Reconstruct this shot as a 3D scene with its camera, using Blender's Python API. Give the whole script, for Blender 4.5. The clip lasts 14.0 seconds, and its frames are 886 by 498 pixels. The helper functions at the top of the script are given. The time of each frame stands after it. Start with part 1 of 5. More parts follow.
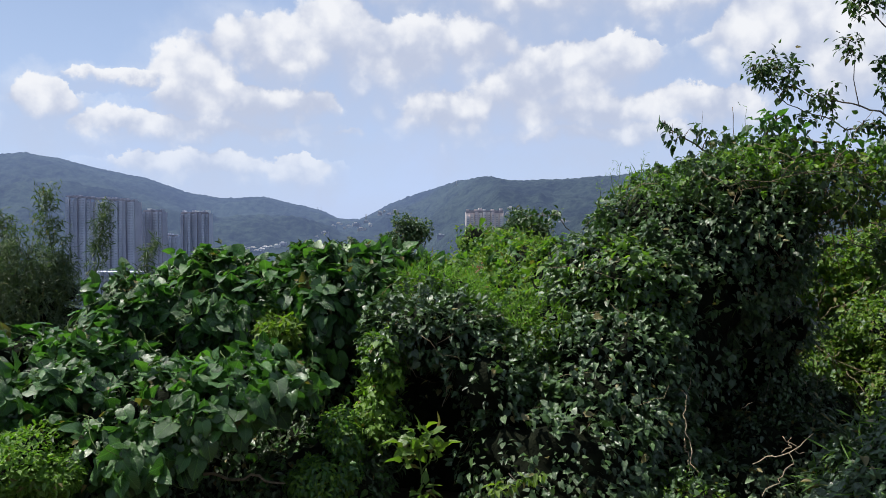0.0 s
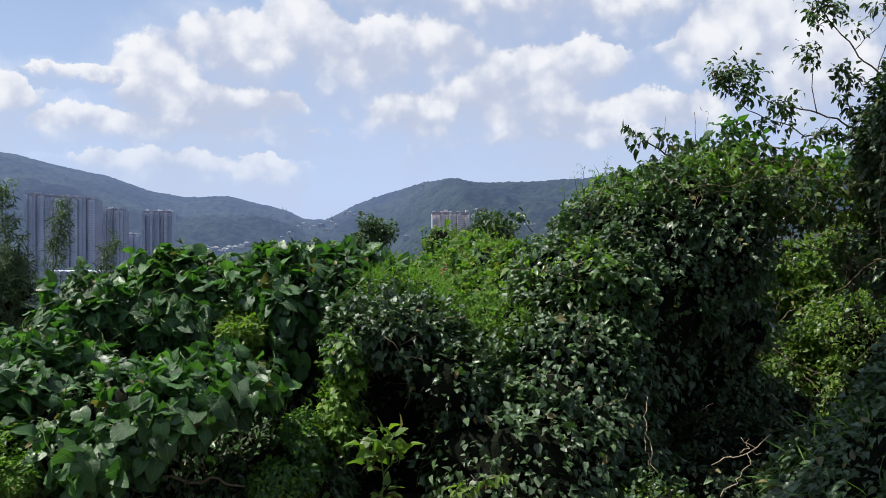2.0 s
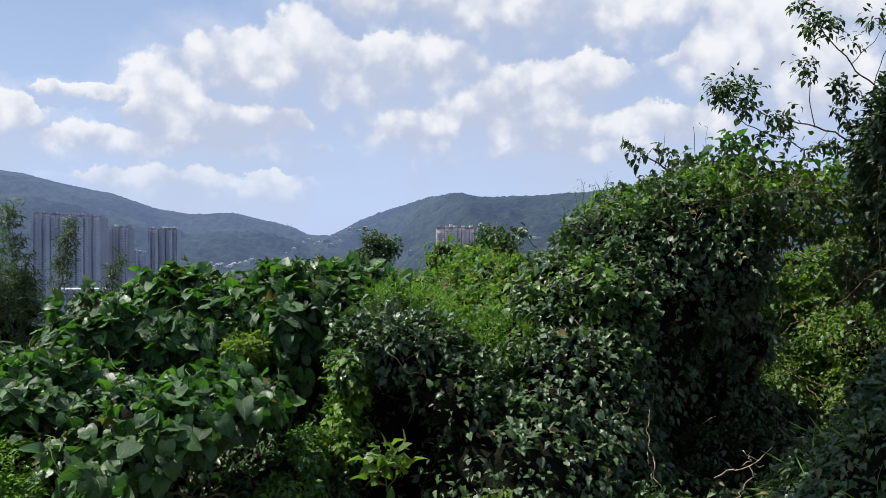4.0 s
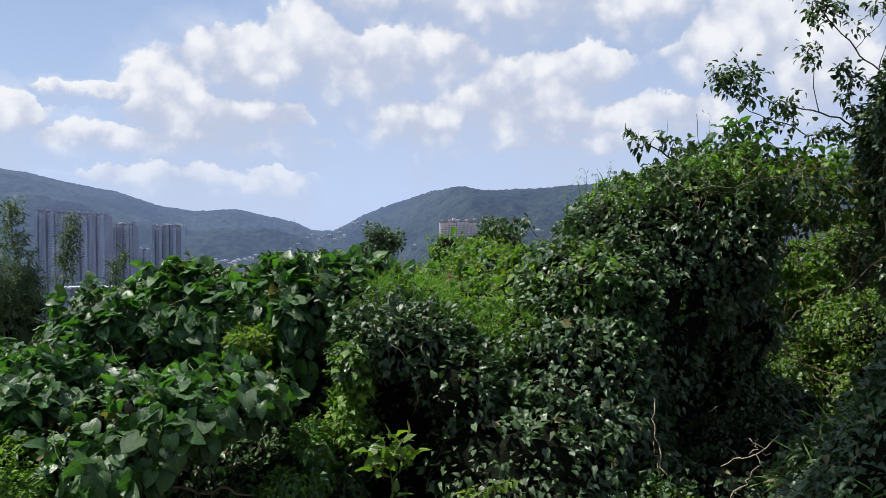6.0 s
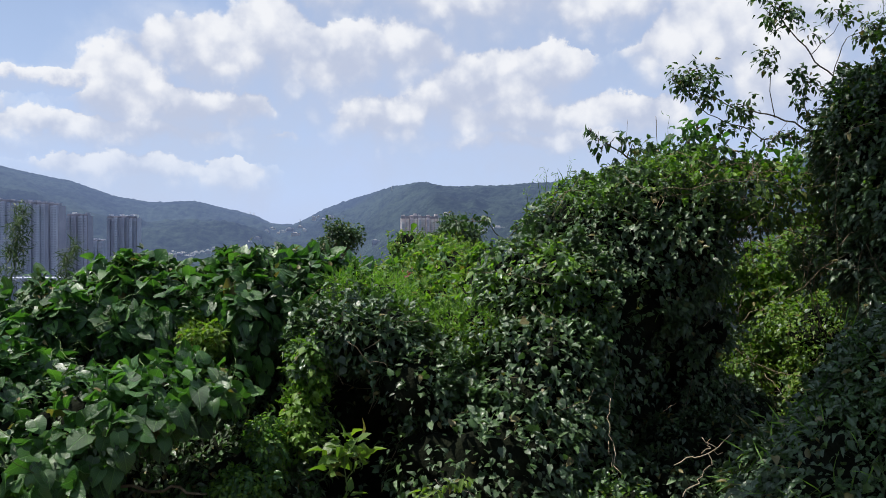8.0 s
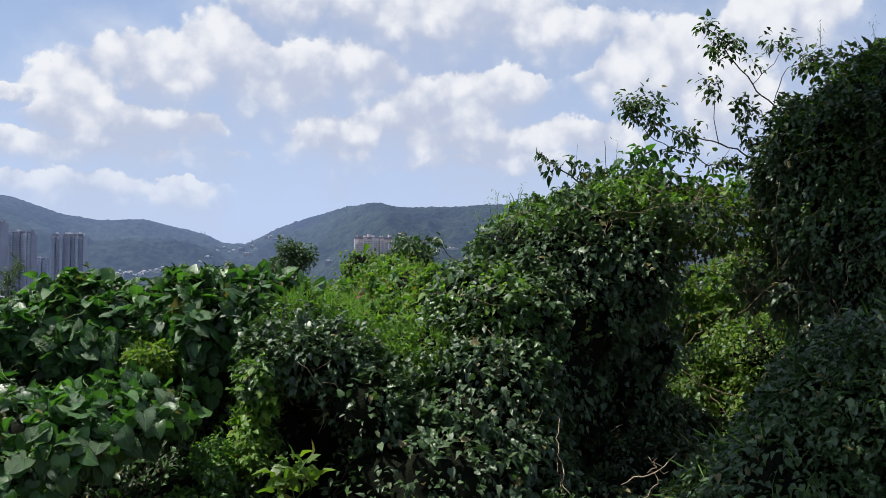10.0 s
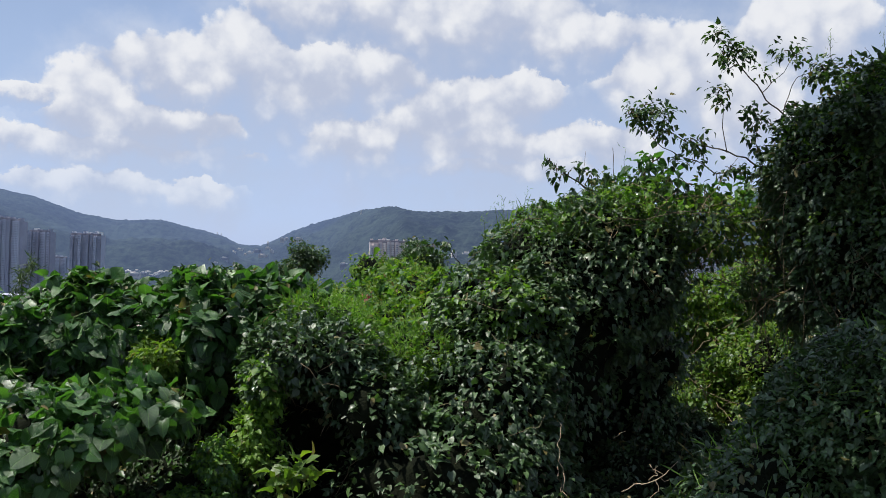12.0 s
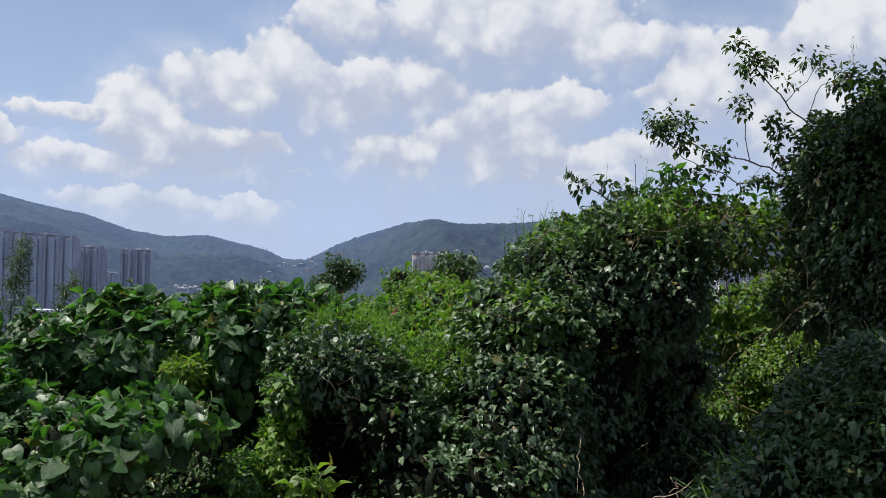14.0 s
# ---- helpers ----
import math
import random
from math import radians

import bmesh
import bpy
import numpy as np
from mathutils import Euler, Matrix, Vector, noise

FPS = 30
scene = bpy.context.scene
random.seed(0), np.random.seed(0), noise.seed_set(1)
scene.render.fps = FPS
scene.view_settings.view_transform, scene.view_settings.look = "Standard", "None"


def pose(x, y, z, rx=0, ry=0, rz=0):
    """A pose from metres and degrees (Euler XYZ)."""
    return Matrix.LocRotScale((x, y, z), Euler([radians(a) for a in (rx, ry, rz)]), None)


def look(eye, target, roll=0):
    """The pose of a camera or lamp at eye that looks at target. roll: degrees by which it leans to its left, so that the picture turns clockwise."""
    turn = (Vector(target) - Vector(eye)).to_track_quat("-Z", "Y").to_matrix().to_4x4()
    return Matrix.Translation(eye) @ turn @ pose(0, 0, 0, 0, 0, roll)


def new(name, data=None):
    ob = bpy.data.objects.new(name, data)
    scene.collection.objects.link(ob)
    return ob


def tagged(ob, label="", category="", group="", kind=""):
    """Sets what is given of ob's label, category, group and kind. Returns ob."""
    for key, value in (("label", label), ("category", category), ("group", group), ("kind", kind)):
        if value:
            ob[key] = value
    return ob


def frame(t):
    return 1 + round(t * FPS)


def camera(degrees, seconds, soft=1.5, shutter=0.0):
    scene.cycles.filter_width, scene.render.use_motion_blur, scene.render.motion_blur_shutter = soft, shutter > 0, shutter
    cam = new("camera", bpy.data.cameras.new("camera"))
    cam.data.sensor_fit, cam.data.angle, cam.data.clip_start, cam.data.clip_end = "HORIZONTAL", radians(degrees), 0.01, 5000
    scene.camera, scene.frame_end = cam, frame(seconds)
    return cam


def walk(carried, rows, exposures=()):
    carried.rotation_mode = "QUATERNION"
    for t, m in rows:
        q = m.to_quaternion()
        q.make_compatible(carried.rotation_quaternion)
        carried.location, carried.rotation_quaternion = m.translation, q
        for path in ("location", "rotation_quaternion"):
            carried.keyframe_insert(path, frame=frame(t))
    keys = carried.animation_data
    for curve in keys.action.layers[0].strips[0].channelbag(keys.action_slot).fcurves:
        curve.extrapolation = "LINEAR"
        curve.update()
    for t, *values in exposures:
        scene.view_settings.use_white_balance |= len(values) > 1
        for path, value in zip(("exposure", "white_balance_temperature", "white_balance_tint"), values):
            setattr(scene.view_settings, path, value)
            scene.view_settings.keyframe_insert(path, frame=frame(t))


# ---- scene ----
cam = camera(57.1, 14.0, soft=0.85)
PATH = [
    (0, (0.108, 0.333, 3.252), (0.106, 2.333, 3.197), 0.0),
    (0.5, (0.12, 0.318, 3.253), (0.141, 2.317, 3.194), 0.7),
    (1, (0.119, 0.311, 3.25), (0.139, 2.31, 3.199), 0.9),
    (1.5, (0.111, 0.34, 3.253), (0.144, 2.339, 3.198), 0.8),
    (2, (0.12, 0.342, 3.251), (0.202, 2.34, 3.2), 0.5),
    (2.5, (0.13, 0.322, 3.258), (0.223, 2.319, 3.207), 0.2),
    (3, (0.14, 0.341, 3.254), (0.226, 2.338, 3.216), -0.1),
    (3.5, (0.133, 0.312, 3.257), (0.208, 2.311, 3.235), 0.2),
    (4, (0.139, 0.28, 3.262), (0.209, 2.279, 3.247), 0.0),
    (6.5, (0.148, 0.328, 3.236), (0.209, 2.327, 3.192), -0.7),
    (7, (0.152, 0.339, 3.239), (0.23, 2.336, 3.174), -0.2),
    (7.5, (0.165, 0.337, 3.246), (0.28, 2.332, 3.182), -0.3),
    (8, (0.165, 0.349, 3.25), (0.322, 2.343, 3.209), 0.2),
    (8.5, (0.179, 0.308, 3.248), (0.388, 2.297, 3.221), 0.2),
    (11, (0.174, 0.315, 3.25), (0.45, 2.296, 3.286), 0.7),
    (11.5, (0.18, 0.306, 3.248), (0.441, 2.288, 3.29), 0.7),
    (12, (0.249, 0.271, 3.249), (0.482, 2.257, 3.271), 1.5),
    (12.5, (0.339, 0.231, 3.261), (0.53, 2.222, 3.283), 1.5),
    (13, (0.386, 0.198, 3.262), (0.534, 2.192, 3.288), 1.3),
    (13.5, (0.417, 0.186, 3.263), (0.559, 2.181, 3.294), 0.9),
    (14, (0.423, 0.169, 3.266), (0.551, 2.164, 3.316), 0.9),
]
walk(cam, [(t, look(eye, target, roll)) for t, eye, target, roll in PATH], exposures=[(0, 0.32), (8.5, 0.31), (11, 0.25), (14, 0.17)])

# ---- world, sun ----
SUN_EL, SUN_AZ = 62.0, -85.0          # degrees; azimuth from +y towards +x
sun = new("sun", bpy.data.lights.new("sun", "SUN"))
sun.data.energy, sun.data.angle, sun.data.color = 5.0, radians(0.53), (1.0, 0.955, 0.88)
_d = Vector((math.sin(radians(SUN_AZ)) * math.cos(radians(SUN_EL)), math.cos(radians(SUN_AZ)) * math.cos(radians(SUN_EL)), math.sin(radians(SUN_EL))))
sun.matrix_world = look(_d * 50, (0, 0, 0))


class Net:
    """Small helper to write node trees."""

    def __init__(self, tree):
        self.t = tree
        tree.nodes.clear()

    def n(self, kind, ins=None, **props):
        nd = self.t.nodes.new(kind)
        for k, v in props.items():
            setattr(nd, k, v)
        for k, v in (ins or {}).items():
            if isinstance(v, bpy.types.NodeSocket):
                self.t.links.new(v, nd.inputs[k])
            else:
                nd.inputs[k].default_value = v
        return nd

    def m(self, op, a, b=0.0, c=None, clamp=False):
        ins = {0: a, 1: b}
        if c is not None:
            ins[2] = c
        return self.n("ShaderNodeMath", ins, operation=op, use_clamp=clamp).outputs[0]

    def step(self, v, lo, hi, a=0.0, b=1.0, kind="SMOOTHSTEP"):
        return self.n("ShaderNodeMapRange", {"Value": v, "From Min": lo, "From Max": hi, "To Min": a, "To Max": b}, interpolation_type=kind).outputs[0]

    def mix(self, f, a, b, blend="MIX"):
        nd = self.n("ShaderNodeMix", data_type="RGBA", blend_type=blend)
        for k, v in ((0, f), (6, a), (7, b)):
            if isinstance(v, bpy.types.NodeSocket):
                self.t.links.new(v, nd.inputs[k])
            else:
                nd.inputs[k].default_value = v if k == 0 else (*v, 1.0)
        return nd.outputs[2]

    def noise(self, vec, scale, detail=4.0, rough=0.55):
        return self.n("ShaderNodeTexNoise", {"Vector": vec, "Scale": scale, "Detail": detail, "Roughness": rough})

    def link(self, a, b):
        self.t.links.new(a, b)


# cumulus heaps: azimuth, elevation, half width, half height, in degrees
CLOUDS = [
    (-6.6, 12.6, 3.1, 2.9), (-11.0, 11.5, 4.7, 2.1), (-2.9, 11.5, 5.2, 2.9), (1.7, 12.1, 4.4, 2.3), (7.2, 15.8, 7.6, 2.5), (15.4, 14.9, 4.4, 1.4),
    (-16.3, 8.4, 3.1, 2.7), (-13.2, 7.8, 3.2, 2.0), (-10.0, 8.2, 2.6, 1.7), (-21.0, 9.6, 2.9, 0.5), (-16.3, 6.5, 9.1, 1.0), (12.1, 10.9, 2.6, 2.3),
    (8.2, 9.9, 4.4, 2.9), (4.9, 9.0, 4.0, 2.5), (0.3, 7.9, 4.4, 1.9), (9.6, 7.6, 6.8, 2.0), (10.8, 6.3, 8.7, 0.9), (22.3, 11.9, 4.6, 2.9),
    (18.9, 7.8, 3.0, 1.6), (26.7, 10.3, 4.4, 3.8), (-16.9, 4.0, 4.2, 1.4), (-10.1, 3.6, 1.9, 1.1), (-26.0, 7.6, 1.8, 1.4), (-3.5, 16.2, 2.8, 1.7),
    (30.5, 14.4, 3.2, 2.5),
]


def make_world():
    w = bpy.data.worlds.new("sky")
    scene.world = w
    w.use_nodes = True
    g = Net(w.node_tree)
    sky = g.n("ShaderNodeTexSky", sky_type="NISHITA", sun_disc=False, sun_elevation=radians(SUN_EL), sun_rotation=radians(SUN_AZ), altitude=120.0, air_density=1.0, dust_density=0.7, ozone_density=1.2)
    co = g.n("ShaderNodeTexCoord").outputs["Generated"]
    xyz = g.n("ShaderNodeSeparateXYZ", {0: co}).outputs
    az = g.m("MULTIPLY", g.m("ARCTAN2", xyz[0], xyz[1]), 57.296)
    el = g.m("MULTIPLY", g.m("ARCSINE", xyz[2]), 57.296)
    # billowy warp of the directions
    w0 = g.n("ShaderNodeSeparateXYZ", {0: g.noise(co, 9.0, 3.0, 0.5).outputs["Color"]}).outputs
    w1 = g.n("ShaderNodeSeparateXYZ", {0: g.noise(co, 24.0, 7.0, 0.62).outputs["Color"]}).outputs
    w2 = g.n("ShaderNodeSeparateXYZ", {0: g.noise(co, 66.0, 6.0, 0.62).outputs["Color"]}).outputs
    azw = g.m("ADD", az, g.m("ADD", g.m("MULTIPLY", g.m("SUBTRACT", w1[0], 0.5), 2.6), g.m("MULTIPLY", g.m("SUBTRACT", w2[0], 0.5), 1.1)))
    elw = g.m("ADD", el, g.m("ADD", g.m("MULTIPLY", g.m("SUBTRACT", w1[1], 0.5), 2.2), g.m("MULTIPLY", g.m("SUBTRACT", w2[1], 0.5), 1.0)))
    best, local = None, None
    for a, e, ra, re in CLOUDS:
        u = g.m("DIVIDE", g.m("SUBTRACT", azw, a), ra * 1.36)
        v = g.m("DIVIDE", g.m("SUBTRACT", elw, e), re * 1.4)
        vs = g.m("MULTIPLY", v, g.step(v, -0.3, 0.3, 0.72, 1.0))
        f = g.m("SUBTRACT", 1.0, g.m("ADD", g.m("MULTIPLY", u, u), g.m("MULTIPLY", vs, vs)))
        if best is None:
            best, local = f, v
        else:
            win = g.step(g.m("SUBTRACT", f, best), -0.25, 0.25)
            local = g.m("ADD", g.m("MULTIPLY", local, g.m("SUBTRACT", 1.0, win)), g.m("MULTIPLY", v, win))
            best = g.m("SMOOTH_MAX", f, best, 0.35)
    # scattered heaps over the rest of the sky
    far = g.step(g.noise(co, 4.0, 7.0, 0.58).outputs[0], 0.50, 0.72, -1.0, 1.0, "LINEAR")
    wide = g.m("MAXIMUM", g.step(g.m("ABSOLUTE", az), 40.0, 52.0), g.step(el, 20.0, 28.0))
    best = g.m("MAXIMUM", best, g.m("SUBTRACT", far, g.m("MULTIPLY", g.m("SUBTRACT", 1.0, wide), 3.0)))
    cw = g.n("ShaderNodeVectorMath", {0: co, 1: g.n("ShaderNodeVectorMath", {0: g.noise(co, 30.0, 3.0).outputs["Color"], 3: 0.03}, operation="SCALE").outputs[0]}, operation="ADD").outputs[0]
    va = g.n("ShaderNodeTexVoronoi", {"Vector": cw, "Scale": 27.0, "Smoothness": 0.45}, feature="SMOOTH_F1").outputs["Distance"]
    vb = g.n("ShaderNodeTexVoronoi", {"Vector": cw, "Scale": 62.0, "Smoothness": 0.45}, feature="SMOOTH_F1").outputs["Distance"]
    v1 = g.m("ADD", g.m("MULTIPLY", va, 0.76), g.m("MULTIPLY", vb, 0.24))
    haloed = g.m("MULTIPLY", g.step(best, -1.6, 0.5), 0.44)
    dense = g.m("ADD", best, g.m("MULTIPLY", g.m("SUBTRACT", 0.52, v1), 1.0))
    edge = g.step(local, -0.8, 0.55, 2.2, 0.42)
    cover = g.step(g.m("DIVIDE", g.m("ADD", dense, 0.30), edge), 0.0, 1.0)
    cover = g.m("MULTIPLY", cover, g.step(el, 2.0, 9.0, 0.50, 0.97))
    cover = g.m("MAXIMUM", cover, g.m("MULTIPLY", haloed, g.step(g.m("ADD", g.m("MULTIPLY", w0[1], 0.6), g.m("MULTIPLY", w1[2], 0.4)), 0.3, 0.62)))
    puff = g.m("ADD", g.m("MULTIPLY", w2[2], 0.35), g.m("ADD", g.m("MULTIPLY", w1[2], 0.4), g.m("MULTIPLY", w0[2], 0.4)))
    lit = g.step(g.m("ADD", g.m("ADD", g.m("MULTIPLY", local, 0.55), puff), g.m("MULTIPLY", g.m("SUBTRACT", 0.4, v1), 1.3)), 0.12, 1.0)
    tone = g.mix(lit, (0.55, 0.61, 0.77), (0.935, 0.95, 0.99))
    # hazy brightening towards the horizon and thin veil cloud
    veil = g.m("MULTIPLY", g.step(g.noise(co, 5.0, 5.0, 0.6).outputs[0], 0.4, 0.8), 0.12)
    hz = g.m("ADD", g.step(el, -1.0, 20.0, 0.80, 0.42), veil, clamp=True)
    haze = g.mix(hz, sky.outputs[0], (5.35, 6.75, 10.1))
    b1 = g.n("ShaderNodeBackground", {"Color": haze, "Strength": 0.080})
    b2 = g.n("ShaderNodeBackground", {"Color": tone, "Strength": 0.775})
    sh = g.n("ShaderNodeMixShader", {0: cover, 1: b1.outputs[0], 2: b2.outputs[0]})
    g.link(sh.outputs[0], g.n("ShaderNodeOutputWorld").inputs[0])


make_world()


# ---- materials ----
def material(name):
    m = bpy.data.materials.new(name)
    m.use_nodes = True
    return m, Net(m.node_tree)


def leaf_material(name, dark, mid, light, rough=0.42, thin=0.35, old=(0.16, 0.13, 0.04), old_share=0.04, vein=0.5, single=False, gloss=0.6):
    """Leaf: three greens by leaf, paler midrib and side veins, blotches, light passing through."""
    m, g = material(name)
    rnd = g.n("ShaderNodeObjectInfo").outputs["Random"] if single else g.n("ShaderNodeNewGeometry").outputs["Random Per Island"]
    uv = g.n("ShaderNodeSeparateXYZ", {0: g.n("ShaderNodeUVMap").outputs[0]}).outputs
    pos = g.n("ShaderNodeTexCoord").outputs["Object"]
    col = g.mix(g.step(rnd, 0.0, 0.75, kind="LINEAR"), dark, mid)
    col = g.mix(g.step(rnd, 0.72, 1.0), col, light)
    big = g.noise(pos, 1.3, 3.0).outputs[0]
    col = g.mix(g.step(big, 0.35, 0.7, 0.0, 0.45), col, light)
    flick = g.m("FRACT", g.m("MULTIPLY", rnd, 91.7))
    col = g.mix(g.step(flick, 1.0 - old_share, 1.0 - old_share * 0.6), col, old)
    spots = g.noise(pos, 60.0, 3.0).outputs[0]
    col = g.mix(g.step(spots, 0.62, 0.78, 0.0, 0.35), col, old)
    # veins: midrib at u = 0.5, slanted side veins
    du = g.m("ABSOLUTE", g.m("SUBTRACT", uv[0], 0.5))
    rib = g.step(du, 0.012, 0.03, 1.0, 0.0)
    side = g.m("ABSOLUTE", g.m("SUBTRACT", g.m("FRACT", g.m("SUBTRACT", g.m("MULTIPLY", uv[1], 6.0), g.m("MULTIPLY", du, 6.5))), 0.5))
    veins = g.m("MAXIMUM", rib, g.step(side, 0.0, 0.09, 0.6, 0.0))
    col = g.mix(g.m("MULTIPLY", veins, vein * 0.4), col, tuple(min(1, c * 1.9 + 0.02) for c in light))
    bump = g.n("ShaderNodeBump", {"Strength": 0.5 * vein + 0.15, "Distance": 0.008, "Height": g.m("ADD", g.m("MULTIPLY", veins, -1.0), g.m("MULTIPLY", spots, 0.8))})
    ro = g.step(g.noise(pos, 9.0, 2.0).outputs[0], 0.3, 0.7, rough - 0.08, rough + 0.14)
    p = g.n("ShaderNodeBsdfPrincipled", {"Base Color": col, "Roughness": ro, "Specular IOR Level": gloss, "Normal": bump.outputs[0]})
    tr = g.n("ShaderNodeBsdfTranslucent", {"Color": g.mix(1.0, col, (1.3, 1.55, 0.6), "MULTIPLY")})
    mx = g.n("ShaderNodeMixShader", {0: thin, 1: p.outputs[0], 2: tr.outputs[0]})
    g.link(mx.outputs[0], g.n("ShaderNodeOutputMaterial").inputs[0])
    return m


def rough_material(name, a, b, scale, rough=0.85, bump=0.4, dist=0.01, spec=0.3, detail=6.0):
    """Two tones mixed by two scales of noise, with relief."""
    m, g = material(name)
    pos = g.n("ShaderNodeTexCoord").outputs["Object"]
    n1 = g.noise(pos, scale, detail).outputs[0]
    n2 = g.noise(pos, scale * 7.3, 4.0).outputs[0]
    f = g.step(g.m("ADD", g.m("MULTIPLY", n1, 0.65), g.m("MULTIPLY", n2, 0.35)), 0.36, 0.64)
    bp = g.n("ShaderNodeBump", {"Strength": bump, "Distance": dist, "Height": g.m("ADD", n1, g.m("MULTIPLY", n2, 0.5))})
    p = g.n("ShaderNodeBsdfPrincipled", {"Base Color": g.mix(f, a, b), "Roughness": rough, "Specular IOR Level": spec, "Normal": bp.outputs[0]})
    g.link(p.outputs[0], g.n("ShaderNodeOutputMaterial").inputs[0])
    return m


M_VINE = leaf_material("vine_leaf", (0.014, 0.036, 0.012), (0.036, 0.080, 0.027), (0.085, 0.165, 0.045), 0.40, 0.22, old_share=0.02, gloss=0.9)
M_VINE_ONE = leaf_material("vine_leaf_single", (0.014, 0.036, 0.012), (0.036, 0.080, 0.027), (0.085, 0.165, 0.045), 0.40, 0.22, old_share=0.02, gloss=0.9, single=True)
M_BROAD = leaf_material("broad_leaf", (0.016, 0.052, 0.012), (0.042, 0.122, 0.026), (0.080, 0.195, 0.036), 0.40, 0.36, old_share=0.012, vein=0.9, gloss=0.8)
M_BROAD_ONE = leaf_material("broad_leaf_single", (0.016, 0.052, 0.012), (0.042, 0.122, 0.026), (0.080, 0.195, 0.036), 0.40, 0.36, old_share=0.012, vein=0.9, gloss=0.8, single=True)
M_BRIGHT = leaf_material("bright_leaf", (0.05, 0.125, 0.020), (0.095, 0.20, 0.026), (0.18, 0.30, 0.035), 0.46, 0.46)
M_YELLOW = leaf_material("yellow_green_leaf", (0.06, 0.12, 0.018), (0.10, 0.185, 0.022), (0.18, 0.27, 0.03), 0.5, 0.42, old_share=0.07)
# darker leaf greens for inner layers: shade put into the colour
M_DARK = leaf_material("painted_shade_leaf", (0.018, 0.038, 0.015), (0.030, 0.056, 0.020), (0.05, 0.085, 0.026), 0.45, 0.22, old_share=0.07)
M_TREE = leaf_material("tree_leaf", (0.025, 0.055, 0.018), (0.035, 0.08, 0.02), (0.06, 0.12, 0.025), 0.42, 0.25)
M_BAMBOO = leaf_material("bamboo_leaf", (0.035, 0.065, 0.03), (0.055, 0.095, 0.042), (0.10, 0.145, 0.06), 0.5, 0.35, old_share=0.03, vein=0.2)
M_PINK_PETAL = leaf_material("pink_petal", (0.30, 0.06, 0.09), (0.38, 0.09, 0.13), (0.45, 0.16, 0.2), 0.5, 0.4, old_share=0.01, vein=0.1)
M_GRASS = leaf_material("grass_blade", (0.07, 0.16, 0.02), (0.115, 0.25, 0.026), (0.19, 0.33, 0.04), 0.55, 0.4, old_share=0.06, vein=0.1)
# near-black shell colour: the shade between the leaves is painted in here
M_INNER_SHADE = rough_material("painted_inner_shade", (0.004, 0.006, 0.003), (0.010, 0.013, 0.006), 9.0, 0.9, 0.8, 0.03, 0.1)
M_BARK = rough_material("grey_brown_bark", (0.075, 0.06, 0.045), (0.17, 0.14, 0.11), 18.0, 0.85, 0.6, 0.006)
M_VINESTEM = rough_material("brown_vine_stem", (0.11, 0.085, 0.05), (0.24, 0.19, 0.12), 30.0, 0.8, 0.5, 0.004)
M_DRY = rough_material("dry_straw_twig", (0.30, 0.23, 0.15), (0.48, 0.38, 0.27), 30.0, 0.8, 0.5, 0.003)
M_GREENSTEM = rough_material("green_stem", (0.06, 0.11, 0.03), (0.12, 0.17, 0.05), 25.0, 0.6, 0.3, 0.003)
M_SOIL = rough_material("leaf_litter_soil", (0.045, 0.035, 0.022), (0.11, 0.085, 0.055), 3.0, 0.95, 0.8, 0.03, 0.1)


def hill_material():
    """Wooded hillside; kilometres of humid haze imitated by blue emission growing with distance."""
    m, g = material("wooded_hill_haze_glow")
    pos = g.n("ShaderNodeNewGeometry").outputs["Position"]
    n1 = g.noise(pos, 0.004, 6.0, 0.6).outputs[0]
    n2 = g.noise(pos, 0.035, 5.0, 0.75).outputs[0]
    f = g.step(g.m("ADD", g.m("MULTIPLY", n1, 0.42), g.m("MULTIPLY", n2, 0.58)), 0.38, 0.62)
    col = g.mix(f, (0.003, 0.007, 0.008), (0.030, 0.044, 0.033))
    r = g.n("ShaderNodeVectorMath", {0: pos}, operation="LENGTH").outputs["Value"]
    # haze as emission: the slopes glow more the farther they lie
    haze_glow = g.step(r, 700.0, 3700.0, 0.012, 0.22, "LINEAR")
    p = g.n("ShaderNodeBsdfPrincipled", {"Base Color": col, "Roughness": 0.95, "Specular IOR Level": 0.05, "Emission Color": (0.375, 0.525, 0.97, 1), "Emission Strength": haze_glow,
            "Normal": g.n("ShaderNodeBump", {"Strength": 0.9, "Distance": 14.0, "Height": n2}).outputs[0]})
    g.link(p.outputs[0], g.n("ShaderNodeOutputMaterial").inputs[0])
    return m


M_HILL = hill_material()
# tower wall and glass tones paled and blued: distance haze in the base colour
M_WALL = rough_material("tower_render_hazed", (0.40, 0.42, 0.50), (0.52, 0.54, 0.62), 0.02, 0.8, 0.1, 0.1)
M_WALL_B = rough_material("tower_render_dark_hazed", (0.30, 0.31, 0.38), (0.38, 0.385, 0.45), 0.02, 0.8, 0.1, 0.1)
M_GLASS = rough_material("tower_glass_hazed", (0.23, 0.245, 0.31), (0.31, 0.325, 0.39), 0.1, 0.3, 0.0, 0.1, 0.6)
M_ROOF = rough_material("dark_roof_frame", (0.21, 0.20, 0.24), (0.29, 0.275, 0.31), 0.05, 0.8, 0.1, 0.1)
M_CREAM = rough_material("pale_render", (0.60, 0.57, 0.56), (0.72, 0.69, 0.68), 0.03, 0.8, 0.1, 0.1)
M_PINK = rough_material("pinkish_render", (0.62, 0.54, 0.54), (0.72, 0.64, 0.63), 0.03, 0.8, 0.1, 0.1)
